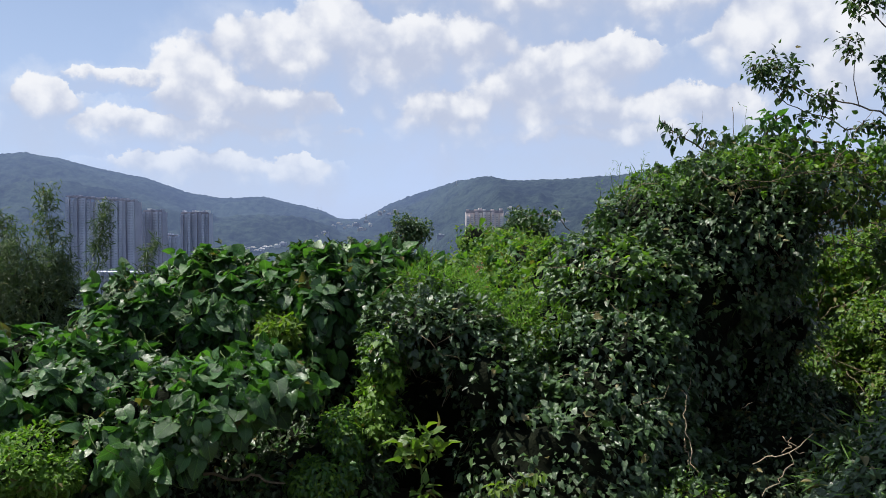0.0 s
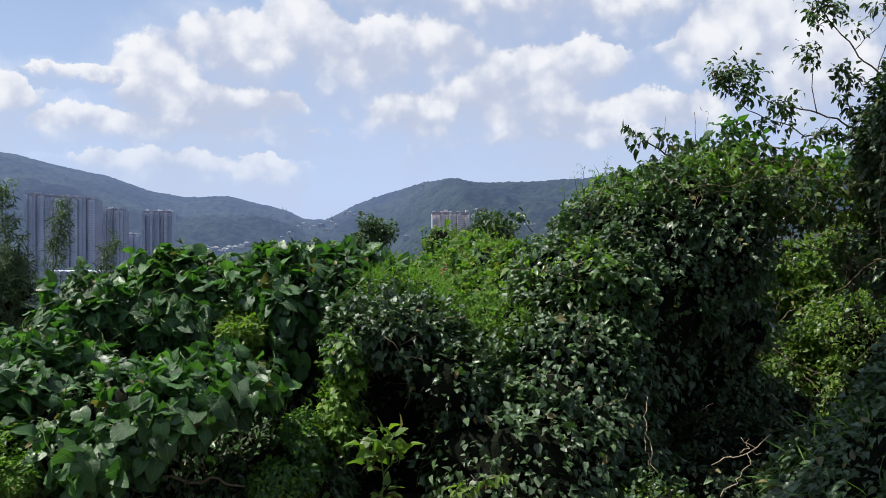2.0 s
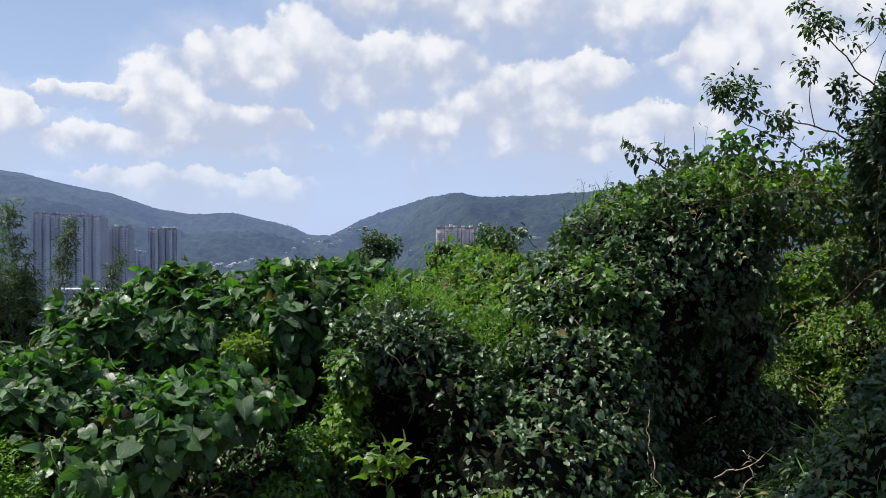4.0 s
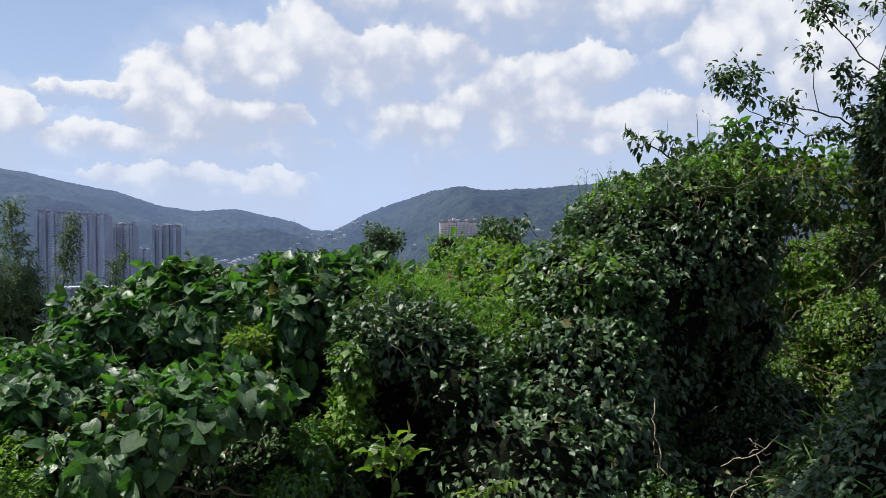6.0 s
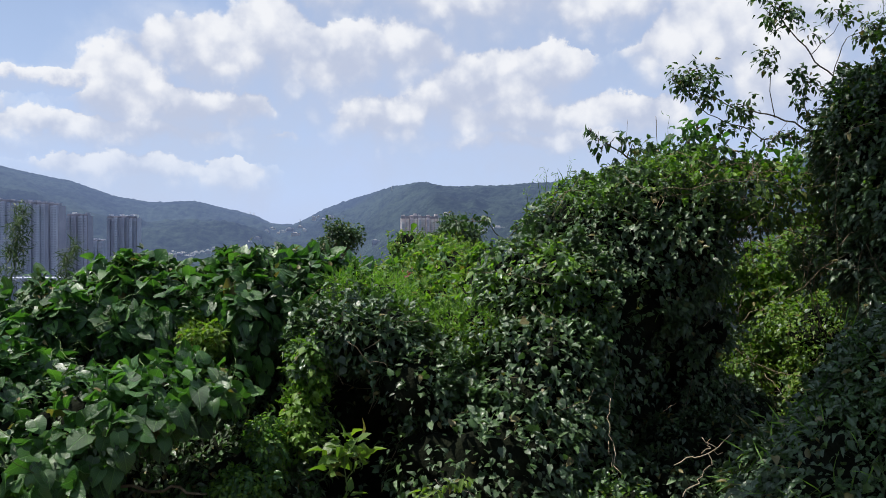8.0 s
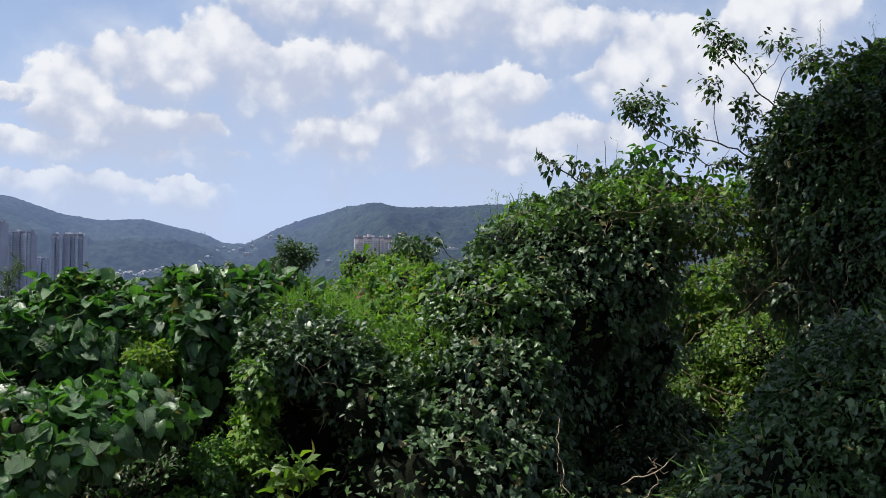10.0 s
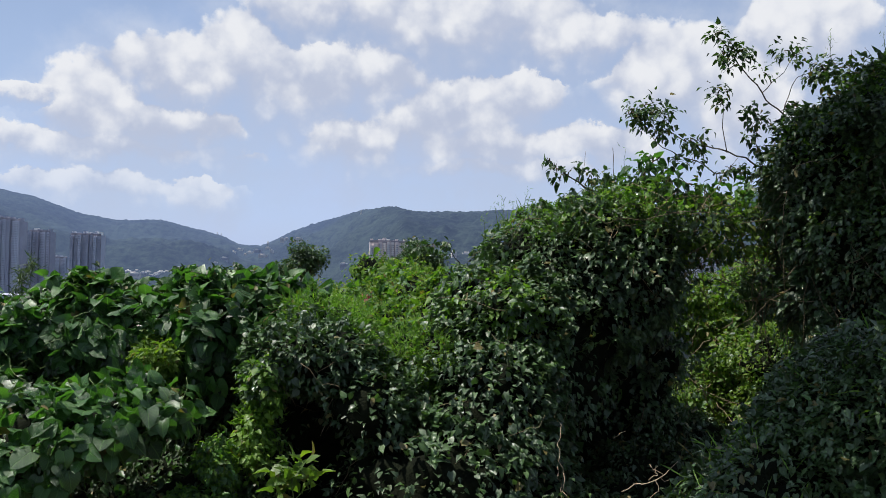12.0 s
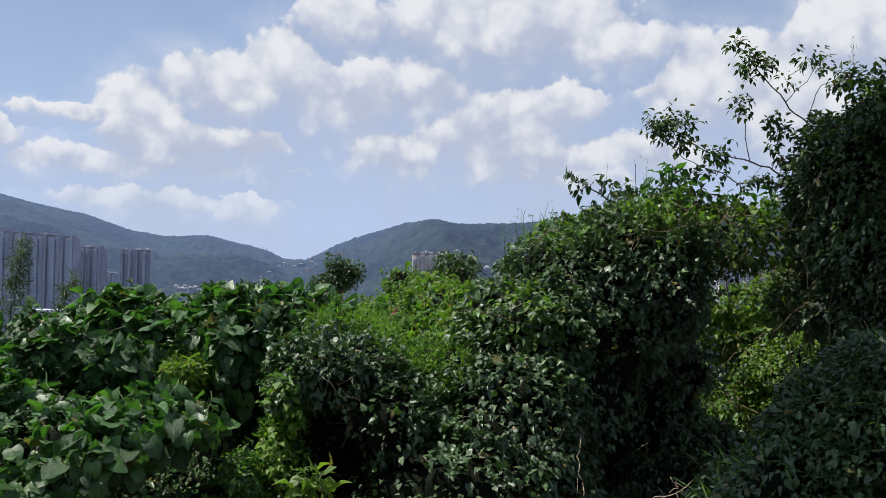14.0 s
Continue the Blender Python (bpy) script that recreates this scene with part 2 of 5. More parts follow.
M_WHITE = rough_material("white_paint_far", (0.66, 0.66, 0.66), (0.78, 0.78, 0.77), 0.05, 0.7, 0.05, 0.1)
M_STEEL = rough_material("galvanised_steel", (0.30, 0.31, 0.33), (0.42, 0.43, 0.45), 0.4, 0.5, 0.05, 0.01)


# ---- building blocks ----
def part(name, bm, mat, parent=None, label="", smooth=False):
    me = bpy.data.meshes.new(name)
    bm.to_mesh(me)
    bm.free()
    me.materials.append(mat)
    if smooth:
        me.shade_smooth()
    ob = new(name, me)
    ob.parent = parent
    return tagged(ob, label)


def raw(name, verts, faces, mat, parent=None, label="", uv=None, smooth=True, kind=""):
    """Mesh object from arrays; faces all triangles."""
    me = bpy.data.meshes.new(name)
    v, f = np.asarray(verts, dtype=np.float32), np.asarray(faces, dtype=np.int32)
    me.vertices.add(len(v))
    me.vertices.foreach_set("co", v.ravel())
    me.loops.add(f.size)
    me.loops.foreach_set("vertex_index", f.ravel())
    me.polygons.add(len(f))
    me.polygons.foreach_set("loop_start", np.arange(0, f.size, 3, dtype=np.int32))
    me.update(calc_edges=True)
    if uv is not None:
        layer = me.uv_layers.new(name="UVMap")
        layer.data.foreach_set("uv", np.asarray(uv, dtype=np.float32)[f.ravel()].ravel())
    me.validate()
    me.materials.append(mat)
    if smooth:
        me.shade_smooth()
    ob = new(name, me)
    ob.parent = parent
    return tagged(ob, label, kind=kind)


def thing(name, at, label, category, group="", kind=""):
    e = new(name)
    e.location = at
    e.empty_display_size = 0.1
    return tagged(e, label, category, group, kind)


def leaf_shape(width, fold=0.16, droop=0.22, heart=0.10, point=0.0, wavy=0.0):
    """A folded, drooping leaf, 1 long, base at the origin, tip along +y: vertices, triangles, uv."""
    w = width / 2
    mid = [(0, 0, 0), (0, 0.18, 0.015), (0, 0.42, -droop * 0.12), (0, 0.70, -droop * 0.42), (0, 1.0, -droop)]
    prof = [(0.48, -heart, fold * 0.3), (0.86, -heart * 0.1, fold * 0.9), (1.0, 0.27, fold), (0.86 - point * 0.15, 0.54, fold * 0.55 - droop * 0.25), (0.50 - point * 0.16, 0.80, fold * 0.2 - droop * 0.62)]
    v = list(mid)
    for s in (-1, 1):
        v += [(s * w * a, y, z + wavy * (0.5 if s > 0 else -0.4) * (-1) ** n) for n, (a, y, z) in enumerate(prof)]
    f = []
    for k, o in ((0, 5), (1, 10)):
        t = [(0, o, o + 1), (0, o + 1, 1), (1, o + 1, o + 2), (1, o + 2, 2), (2, o + 2, o + 3), (2, o + 3, 3), (3, o + 3, o + 4), (3, o + 4, 4)]
        f += [q if k else q[::-1] for q in t]
    v = np.array(v, float)
    uv = np.stack([v[:, 0] / (2 * w) * 0.98 + 0.5, np.clip(v[:, 1], 0, 1)], 1)
    return v, np.array(f), uv


def blade_shape(width, droop=0.35):
    """A narrow blade: 4 triangles."""
    w = width / 2
    v = np.array([(-w * 0.4, 0, 0), (w * 0.4, 0, 0), (-w, 0.4, 0.02), (w, 0.4, 0.02), (0, 0.8, -droop * 0.5), (0, 1, -droop)], float)
    f = np.array([(0, 1, 3), (0, 3, 2), (2, 3, 4), (2, 4, 5)])
    return v, f, np.stack([v[:, 0] / width + 0.5, v[:, 1]], 1)


def light_leaf(width, fold=0.15, droop=0.2, heart=0.08):
    """A plainer leaf of eight triangles for the small ones."""
    w = width / 2
    v = np.array([(0, 0, 0), (0, 0.45, -droop * 0.15), (0, 1.0, -droop), (-w * 0.6, -heart, fold * 0.4), (-w, 0.27, fold), (-w * 0.55, 0.68, fold * 0.4 - droop * 0.4),
                  (w * 0.6, -heart, fold * 0.4), (w, 0.27, fold), (w * 0.55, 0.68, fold * 0.4 - droop * 0.4)], float)
    f = np.array([(0, 4, 3), (0, 1, 4), (1, 5, 4), (1, 2, 5), (0, 6, 7), (0, 7, 1), (1, 7, 8), (1, 8, 2)])
    return v, f, np.stack([v[:, 0] / width + 0.5, np.clip(v[:, 1], 0, 1)], 1)


def tiny_leaf(width, fold=0.14, droop=0.15):
    """Four triangles, folded at the midrib."""
    w = width / 2
    v = np.array([(0, 0, 0), (0, 1.0, -droop), (-w * 0.8, 0.22, fold), (-w * 0.75, 0.6, fold * 0.6), (w * 0.8, 0.22, fold), (w * 0.75, 0.6, fold * 0.6)], float)
    f = np.array([(0, 3, 2), (0, 1, 3), (0, 4, 5), (0, 5, 1)])
    return v, f, np.stack([v[:, 0] / width + 0.5, v[:, 1]], 1)


L_HEART = [light_leaf(0.80, 0.14, 0.26, 0.12), light_leaf(0.66, 0.24, 0.4, 0.10), light_leaf(0.88, 0.04, 0.14, 0.13)]
L_BROAD = [leaf_shape(0.98, 0.13, 0.30, 0.15, -0.2, 0.09), leaf_shape(0.92, 0.22, 0.42, 0.14, 0.1, 0.06), leaf_shape(1.06, 0.05, 0.18, 0.16, -0.3, 0.11), leaf_shape(0.95, -0.08, 0.34, 0.13, -0.1, 0.08)]
L_OVATE = light_leaf(0.66, 0.12, 0.22, 0.0)
L_SMALL = tiny_leaf(0.62)
L_BLADE = blade_shape(0.13, 0.3)
L_GRASS = blade_shape(0.045, 0.35)


def unit(a):
    return a / np.maximum(np.linalg.norm(a, axis=-1, keepdims=True), 1e-9)


def wave(p, f, seed=0):
    """Cheap smooth noise in space, about -1 to 1."""
    r = np.random.RandomState(seed)
    out = np.zeros(len(p))
    for k in range(6):
        d = r.normal(size=3)
        d *= f * (0.7 + 0.25 * k) / np.linalg.norm(d)
        out += np.sin(p @ d + r.uniform(0, 6.28)) * np.sin(p @ np.roll(d, 1) * 0.83 + r.uniform(0, 6.28))
    return out / 2.2


def place(shape, at, tip, normal, size):
    """Copies of a leaf shape at points, with tips and upper sides turned as given."""
    if isinstance(shape, list):
        pick = np.arange(len(at)) % len(shape)
        return join([place(sh, at[pick == k], tip[pick == k], normal[pick == k], size[pick == k]) for k, sh in enumerate(shape)])
    v, f, uv = shape
    y = unit(tip)
    z = unit(normal - y * np.sum(normal * y, 1, keepdims=True))
    x = np.cross(y, z)
    s = size[:, None, None]
    out = at[:, None, :] + s * (v[None, :, 0:1] * x[:, None] + v[None, :, 1:2] * y[:, None] + v[None, :, 2:3] * z[:, None])
    k = len(v)
    faces = f[None] + (np.arange(len(at)) * k)[:, None, None]
    return out.reshape(-1, 3), faces.reshape(-1, 3), np.tile(uv, (len(at), 1))


def blended(p, c, r, k):
    """Distance to the softly joined outside of ellipsoids, and the outward direction."""
    w, grad = np.zeros(len(p)), np.zeros((len(p), 3))
    for cj, rj in zip(c, r):
        q = (p - cj) / rj
        ln = np.maximum(np.linalg.norm(q, axis=1), 1e-6)
        slope = q / rj / ln[:, None]
        steep = np.maximum(np.linalg.norm(slope, axis=1), 1e-6)
        e = np.exp(-np.clip((ln - 1) / steep / k, -30, 30))
        w += e
        grad += e[:, None] * slope / steep[:, None]
    return -k * np.log(np.maximum(w, 1e-12)), unit(grad)


def skin_points(blobs, n, rs, lump=0.1, freq=5.0, seed=1, depth=0.08, gaps=0.35, gap_freq=4.0, low=-9.0, top=-2.0, blend=0.0):
    """Points with outward normals on the joined outside of ellipsoids, lumpy, thinned where gaps fall."""
    b = np.array(blobs, float)
    c, r = b[:, :3], b[:, 3:]
    area = (r[:, 0] * r[:, 1] + r[:, 1] * r[:, 2] + r[:, 0] * r[:, 2])
    pts, nor = [], []
    want, got, tries = n, 0, 0
    while got < want and tries < 12:
        tries += 1
        k = rs.choice(len(b), size=n * 2, p=area / area.sum())
        d = unit(rs.normal(size=(n * 2, 3)))
        nn = unit(d / r[k])
        p = c[k] + d * r[k]
        if blend:
            g, nn = blended(p, c, r, blend)
            ok = g > -0.22
            p, nn, g = p[ok], nn[ok], g[ok]
            for _ in range(3):
                p = p - nn * np.clip(g, -0.15, 0.15)[:, None]
                g, nn = blended(p, c, r, blend)
        m = len(p)
        h = wave(p, freq, seed) * lump + wave(p, freq * 2.7, seed + 5) * lump * 0.5
        keep = np.ones(m, bool)
        if not blend:
            for j in range(len(b)):
                q = np.sum(((p - c[j]) / (r[j] * 0.93)) ** 2, 1)
                keep &= (q > 1) | (k == j)
        p = p + nn * (h - np.abs(rs.normal(size=m)) * depth)[:, None]
        keep &= (p[:, 2] > low) & (nn[:, 2] + rs.normal(size=m) * 0.15 > top)
        keep &= (wave(p, gap_freq, seed + 9) + rs.uniform(-0.6, 0.6, m)) > -1.0 + gaps
        pts.append(p[keep])
        nor.append(nn[keep])
        got += int(keep.sum())
    return np.concatenate(pts)[:n], np.concatenate(nor)[:n]


UP = np.array([0.0, 0.0, 1.0])


def leaf_cloud(blobs, n, shape, size, rs, lump=0.1, freq=5.0, seed=1, depth=0.08, gaps=0.35, hang=0.8, face_up=0.5, jitter=0.45, low=-9.0, top=-2.0, gap_freq=4.0, out=0.45, hollows=(), blend=0.0):
    p, nn = skin_points(blobs, n, rs, lump, freq, seed, depth, gaps, gap_freq, low=low, top=top, blend=blend)
    for hx, hy, hz, rx, ry, rz, left in hollows:
        q = np.sum(((p - np.array([hx, hy, hz])) / np.array([rx, ry, rz])) ** 2, 1) + rs.normal(size=len(p)) * 0.3
        stay = (q > 1) | (rs.uniform(size=len(p)) < left)
        p, nn = p[stay], nn[stay]
    m = len(p)
    normal = unit(nn + UP * face_up + rs.normal(size=(m, 3)) * jitter)
    tip = unit(-UP * hang + nn * out + rs.normal(size=(m, 3)) * 0.55)
    return place(shape, p, tip, normal, size * rs.uniform(0.55, 1.3, m) * (1 + 0.15 * wave(p, 3.0, seed + 3)))


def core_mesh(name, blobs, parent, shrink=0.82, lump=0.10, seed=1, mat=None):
    """Near-black lumpy shells just under the leaves, standing in for a thicket's inner shade."""
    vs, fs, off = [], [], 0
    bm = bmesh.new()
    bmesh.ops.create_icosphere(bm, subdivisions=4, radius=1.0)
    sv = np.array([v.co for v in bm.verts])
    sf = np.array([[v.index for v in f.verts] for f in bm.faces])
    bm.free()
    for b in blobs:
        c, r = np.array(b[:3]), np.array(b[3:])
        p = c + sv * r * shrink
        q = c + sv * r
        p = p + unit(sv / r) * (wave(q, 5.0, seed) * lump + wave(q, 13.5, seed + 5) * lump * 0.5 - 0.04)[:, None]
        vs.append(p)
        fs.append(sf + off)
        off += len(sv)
    return raw(name, local(np.concatenate(vs), parent), np.concatenate(fs), mat or M_INNER_SHADE, parent, kind="stuff")


def local(verts, parent):
    return verts - np.array(parent.location)


def thicket(name, label, category, blobs, layers, seed, core=0.82, lump=0.1, parent=None):
    """A bush or vine-clad mound: near-black shell for inner shade, and one or more coats of leaves. layers: part name,
    count, shape, size, material, options.
    """
    rs = np.random.RandomState(seed)
    b0 = np.array(blobs)
    base = (float(b0[:, 0].mean()), float(b0[:, 1].mean()), float((b0[:, 2] - b0[:, 5]).min()))
    t = thing(name, base, label, category)
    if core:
        o = core_mesh("dark_core_shell", blobs, t, core, lump, seed)
    for pn, n, shape, size, mat, opt in layers:
        opt = dict(opt)
        bl = opt.pop("blobs", blobs)
        v, f, uv = leaf_cloud(bl, n, shape, size, rs, seed=seed, lump=opt.pop("lump", lump), **opt)
        raw(pn, local(v, t), f, mat, t, uv=uv, kind="stuff")
    return t


def tube(points, r0, r1, sides=6):
    """Tapered bent tube through points: vertices and triangles."""
    p = np.array(points, float)
    n = len(p)
    tan = unit(np.gradient(p, axis=0))
    ref = np.array([0.31, 0.77, 0.55])
    a = unit(np.cross(tan, ref))
    b = np.cross(tan, a)
    rad = np.linspace(r0, r1, n)[:, None, None]
    ang = np.linspace(0, 2 * np.pi, sides, endpoint=False)
    ring = p[:, None] + rad * (np.cos(ang)[None, :, None] * a[:, None] + np.sin(ang)[None, :, None] * b[:, None])
    f = []
    for i in range(n - 1):
        for k in range(sides):
            q, w = i * sides + k, i * sides + (k + 1) % sides
            f += [(q, w, w + sides), (q, w + sides, q + sides)]
    for k in range(1, sides - 1):
        f += [(0, k + 1, k), ((n - 1) * sides, (n - 1) * sides + k, (n - 1) * sides + k + 1)]
    return ring.reshape(-1, 3), np.array(f)


def join(pieces):
    vs, fs, us, off = [], [], [], 0
    for pc in pieces:
        vs.append(pc[0])
        fs.append(pc[1] + off)
        if len(pc) > 2:
            us.append(pc[2])
        off += len(pc[0])
    return np.concatenate(vs), np.concatenate(fs), (np.concatenate(us) if us else None)


def bent(a, b, n=8, sag=0.0, wob=0.03, rs=None):
    """Points of a slightly crooked line from a to b."""
    rs = rs or np.random.RandomState(1)
    t = np.linspace(0, 1, n)[:, None]
    p = np.array(a) * (1 - t) + np.array(b) * t
    p = p + np.cumsum(rs.normal(size=(n, 3)) * wob, axis=0) * np.sin(np.pi * t) ** 0.7
    p[:, 2] -= (sag * 4 * t * (1 - t))[:, 0]
    return p


def shoots(t, blobs, n, length, shape, size, mat, seed, top=0.2, per=7, low=-9.0, name="shoot_growth"):
    """Young shoots standing out of a thicket, with leaves along them."""
    rs = np.random.RandomState(seed)
    p, nn = skin_points(blobs, n, rs, 0.1, 5.0, seed, 0.02, 0.2, low=low, top=top)
    tubes, at, tip, nor = [], [], [], []
    for k in range(len(p)):
        d = unit(nn[k] * 0.7 + UP * 0.8 + rs.normal(size=3) * 0.5)
        ln = length * rs.uniform(0.4, 1.3)
        q = bent(p[k] - d * 0.08, p[k] + d * ln, 5, -0.12 * ln, 0.01, rs)
        tubes.append(tube(q, 0.0035, 0.0012, 3))
        u = rs.uniform(0.3, 1.0, per) * 4
        i = np.minimum(u.astype(int), 3)
        at.append(q[i] + (q[i + 1] - q[i]) * (u - i)[:, None])
        side = unit(rs.normal(size=(per, 3)) + d * 0.5 - UP * 0.3)
        tip.append(side)
        nor.append(unit(UP + side * 0.3 + rs.normal(size=(per, 3)) * 0.4))
    vv, ff, uv = place(shape, np.concatenate(at), np.concatenate(tip), np.concatenate(nor), size * rs.uniform(0.6, 1.2, per * len(p)))
    raw(name, local(vv, t), ff, mat, t, uv=uv, kind="stuff")
    vv, ff, _ = join(tubes)
    raw("stem_growth", local(vv, t), ff, M_GREENSTEM, t, kind="stuff")


def trailers(t, blobs, n, length, seed, mat, r=0.003, down=0.6):
    """Bare creeping stems lying over the leaves."""
    rs = np.random.RandomState(seed)
    p, nn = skin_points(blobs, n, rs, 0.1, 5.0, seed, 0.0, 0.1)
    out = []
    for k in range(len(p)):
        d = unit(np.cross(nn[k], rs.normal(size=3)) - UP * down)
        ln = length * rs.uniform(0.5, 1.3)
        q = p[k] + nn[k] * 0.02 + d * np.linspace(0, ln, 8)[:, None] + np.cumsum(rs.normal(size=(8, 3)) * 0.014, axis=0) - nn[k] * (np.linspace(-0.5, 0.5, 8) ** 2)[:, None] * 0.12
        out.append(tube(q, r, r * 0.6, 4))
    vv, ff, _ = join(out)
    raw("trailing_growth", local(vv, t), ff, mat, t, kind="stuff")


# ---- ground and distance ----
RIDGE = [(-75, 6.5), (-50, 6.0), (-32.93, 4.63), (-28.54, 4.29), (-27.30, 4.48), (-25.23, 4.20), (-22.42, 3.57), (-19.93, 3.11), (-17.34, 2.21), (-15.26, 1.89), (-12.33, 1.99), (-10.43, 1.54), (-8.50, 1.08), (-7.33, 0.53), (-5.92, 0.49), (-4.66, 1.08), (-3.39, 1.72), (-1.41, 2.39), (0.90, 3.11), (2.84, 3.42), (5.52, 3.13), (8.45, 3.23), (11.91, 3.43), (15.64, 3.79), (20.65, 3.75), (32, 5.0), (60, 6.0), (90, 4.0)]
HILL_NEAR = 2700.0        # the wooded hill on the right
HILL_FAR = 4100.0         # the long ridge on the left
EYE_Z = 3.25


def ridge_at(az):
    """Elevation of the skyline in degrees, over azimuth in degrees."""
    a = [q[0] for q in RIDGE]
    return np.interp(az, a, [q[1] for q in RIDGE], left=4.0, right=4.0)


def ground_z(x, y):
    """The slope close by: level under the eye, then falling away to the valley."""
    r = np.hypot(x, y)
    near = 1.35 - 0.06 * np.clip(y, -3, 60) - 0.35 * np.clip(y - 12, 0, 500) * 0.55
    return np.maximum(near, -118.0) + 0.05 * np.sin(x * 1.7) * np.sin(y * 1.3)


def make_ground():
    rr = np.concatenate([[0.0], np.geomspace(0.4, 620, 110)])
    aa = np.linspace(0, 2 * np.pi, 181)[:-1]
    R, A = np.meshgrid(rr, aa, indexing="ij")
    X, Y = R * np.sin(A), R * np.cos(A)
    Z = ground_z(X, Y)
    na = len(aa)
    idx = np.arange(len(rr) * na).reshape(len(rr), na)
    q = [idx[:-1], np.roll(idx, -1, 1)[:-1], np.roll(idx, -1, 1)[1:], idx[1:]]
    f = np.concatenate([np.stack([q[0], q[2], q[1]], -1).reshape(-1, 3), np.stack([q[0], q[3], q[2]], -1).reshape(-1, 3)])
    tagged(raw("ground", np.stack([X, Y, Z], -1).reshape(-1, 3), f, M_SOIL), "brown leaf-littered hillside soil under the thickets", "ground", kind="structure")


def peak_at(az):
    """Distance of the skyline, over azimuth."""
    return np.interp(az, [-60, -2, 4, 60], [HILL_FAR, HILL_FAR, HILL_NEAR, HILL_NEAR])


def terrain(A, R):
    """Height of the valley and the ridges at azimuth A and distance R (arrays alike)."""
    P = peak_at(A)
    top = EYE_Z + np.tan(np.radians(ridge_at(A))) * P
    s = np.clip((R - P * 0.42) / (P * 0.58), 0, 1)
    s = s * s * (3 - 2 * s)
    X, Y = R * np.sin(np.radians(A)), R * np.cos(np.radians(A))
    pp = np.stack([X, Y, X * 0], -1).reshape(-1, 3)
    spur = (wave(pp, 0.006, 31) * 28 + wave(pp, 0.017, 32) * 11 + wave(pp, 0.05, 33) * 5).reshape(X.shape)
    tree = (wave(pp, 0.11, 34) * 3.0 + wave(pp, 0.23, 35) * 2.0).reshape(X.shape)
    Z = -120 + (top + 120) * s + spur * 5.2 * s * (1 - s) + tree * np.clip(s * 2, 0.1, 1)
    return np.where(R > P, top - (R - P) * 0.35 + tree, Z)


def hill_spot(az, el):
    """The place where the slope is met in that direction from the eye."""
    R = np.linspace(900, float(peak_at(az)), 500)
    Z = terrain(R * 0 + az, R)
    hit = np.nonzero(Z >= EYE_Z + math.tan(radians(el)) * R)[0]
    k = int(hit[0]) if len(hit) else 499
    return R[k] * math.sin(radians(az)), R[k] * math.cos(radians(az)), float(Z[k])


def make_backdrop():
    """Valley floor and wooded ridges, one sheet out to the horizon."""
    az = np.concatenate([np.linspace(-180, -45, 40, endpoint=False), np.linspace(-45, 45, 700, endpoint=False), np.linspace(45, 180, 40)])
    t = np.linspace(0, 1, 90)
    T, A = np.meshgrid(t, az, indexing="ij")
    R = 560 + T * (peak_at(A) * 1.12 - 560)
    X, Y, Z = R * np.sin(np.radians(A)), R * np.cos(np.radians(A)), terrain(A, R)
    n = len(az)
    idx = np.arange(len(t) * n).reshape(len(t), n)
    a, b, c, d = idx[:-1, :-1], idx[:-1, 1:], idx[1:, 1:], idx[1:, :-1]
    f = np.concatenate([np.stack([a, c, b], -1).reshape(-1, 3), np.stack([a, d, c], -1).reshape(-1, 3)])
    tagged(raw("backdrop", np.stack([X, Y, Z], -1).reshape(-1, 3), f, M_HILL), "blue-green wooded ridges and valley, distance haze put in as glow", "hills", kind="structure")


make_ground()
make_backdrop()


def box(bm, x0, x1, y0, y1, z0, z1):
    v = [bm.verts.new(p) for p in ((x0, y0, z0), (x1, y0, z0), (x1, y1, z0), (x0, y1, z0), (x0, y0, z1), (x1, y0, z1), (x1, y1, z1), (x0, y1, z1))]
    for q in ((3, 2, 1, 0), (4, 5, 6, 7), (0, 1, 5, 4), (1, 2, 6, 5), (2, 3, 7, 6), (3, 0, 4, 7)):
        bm.faces.new([v[i] for i in q])


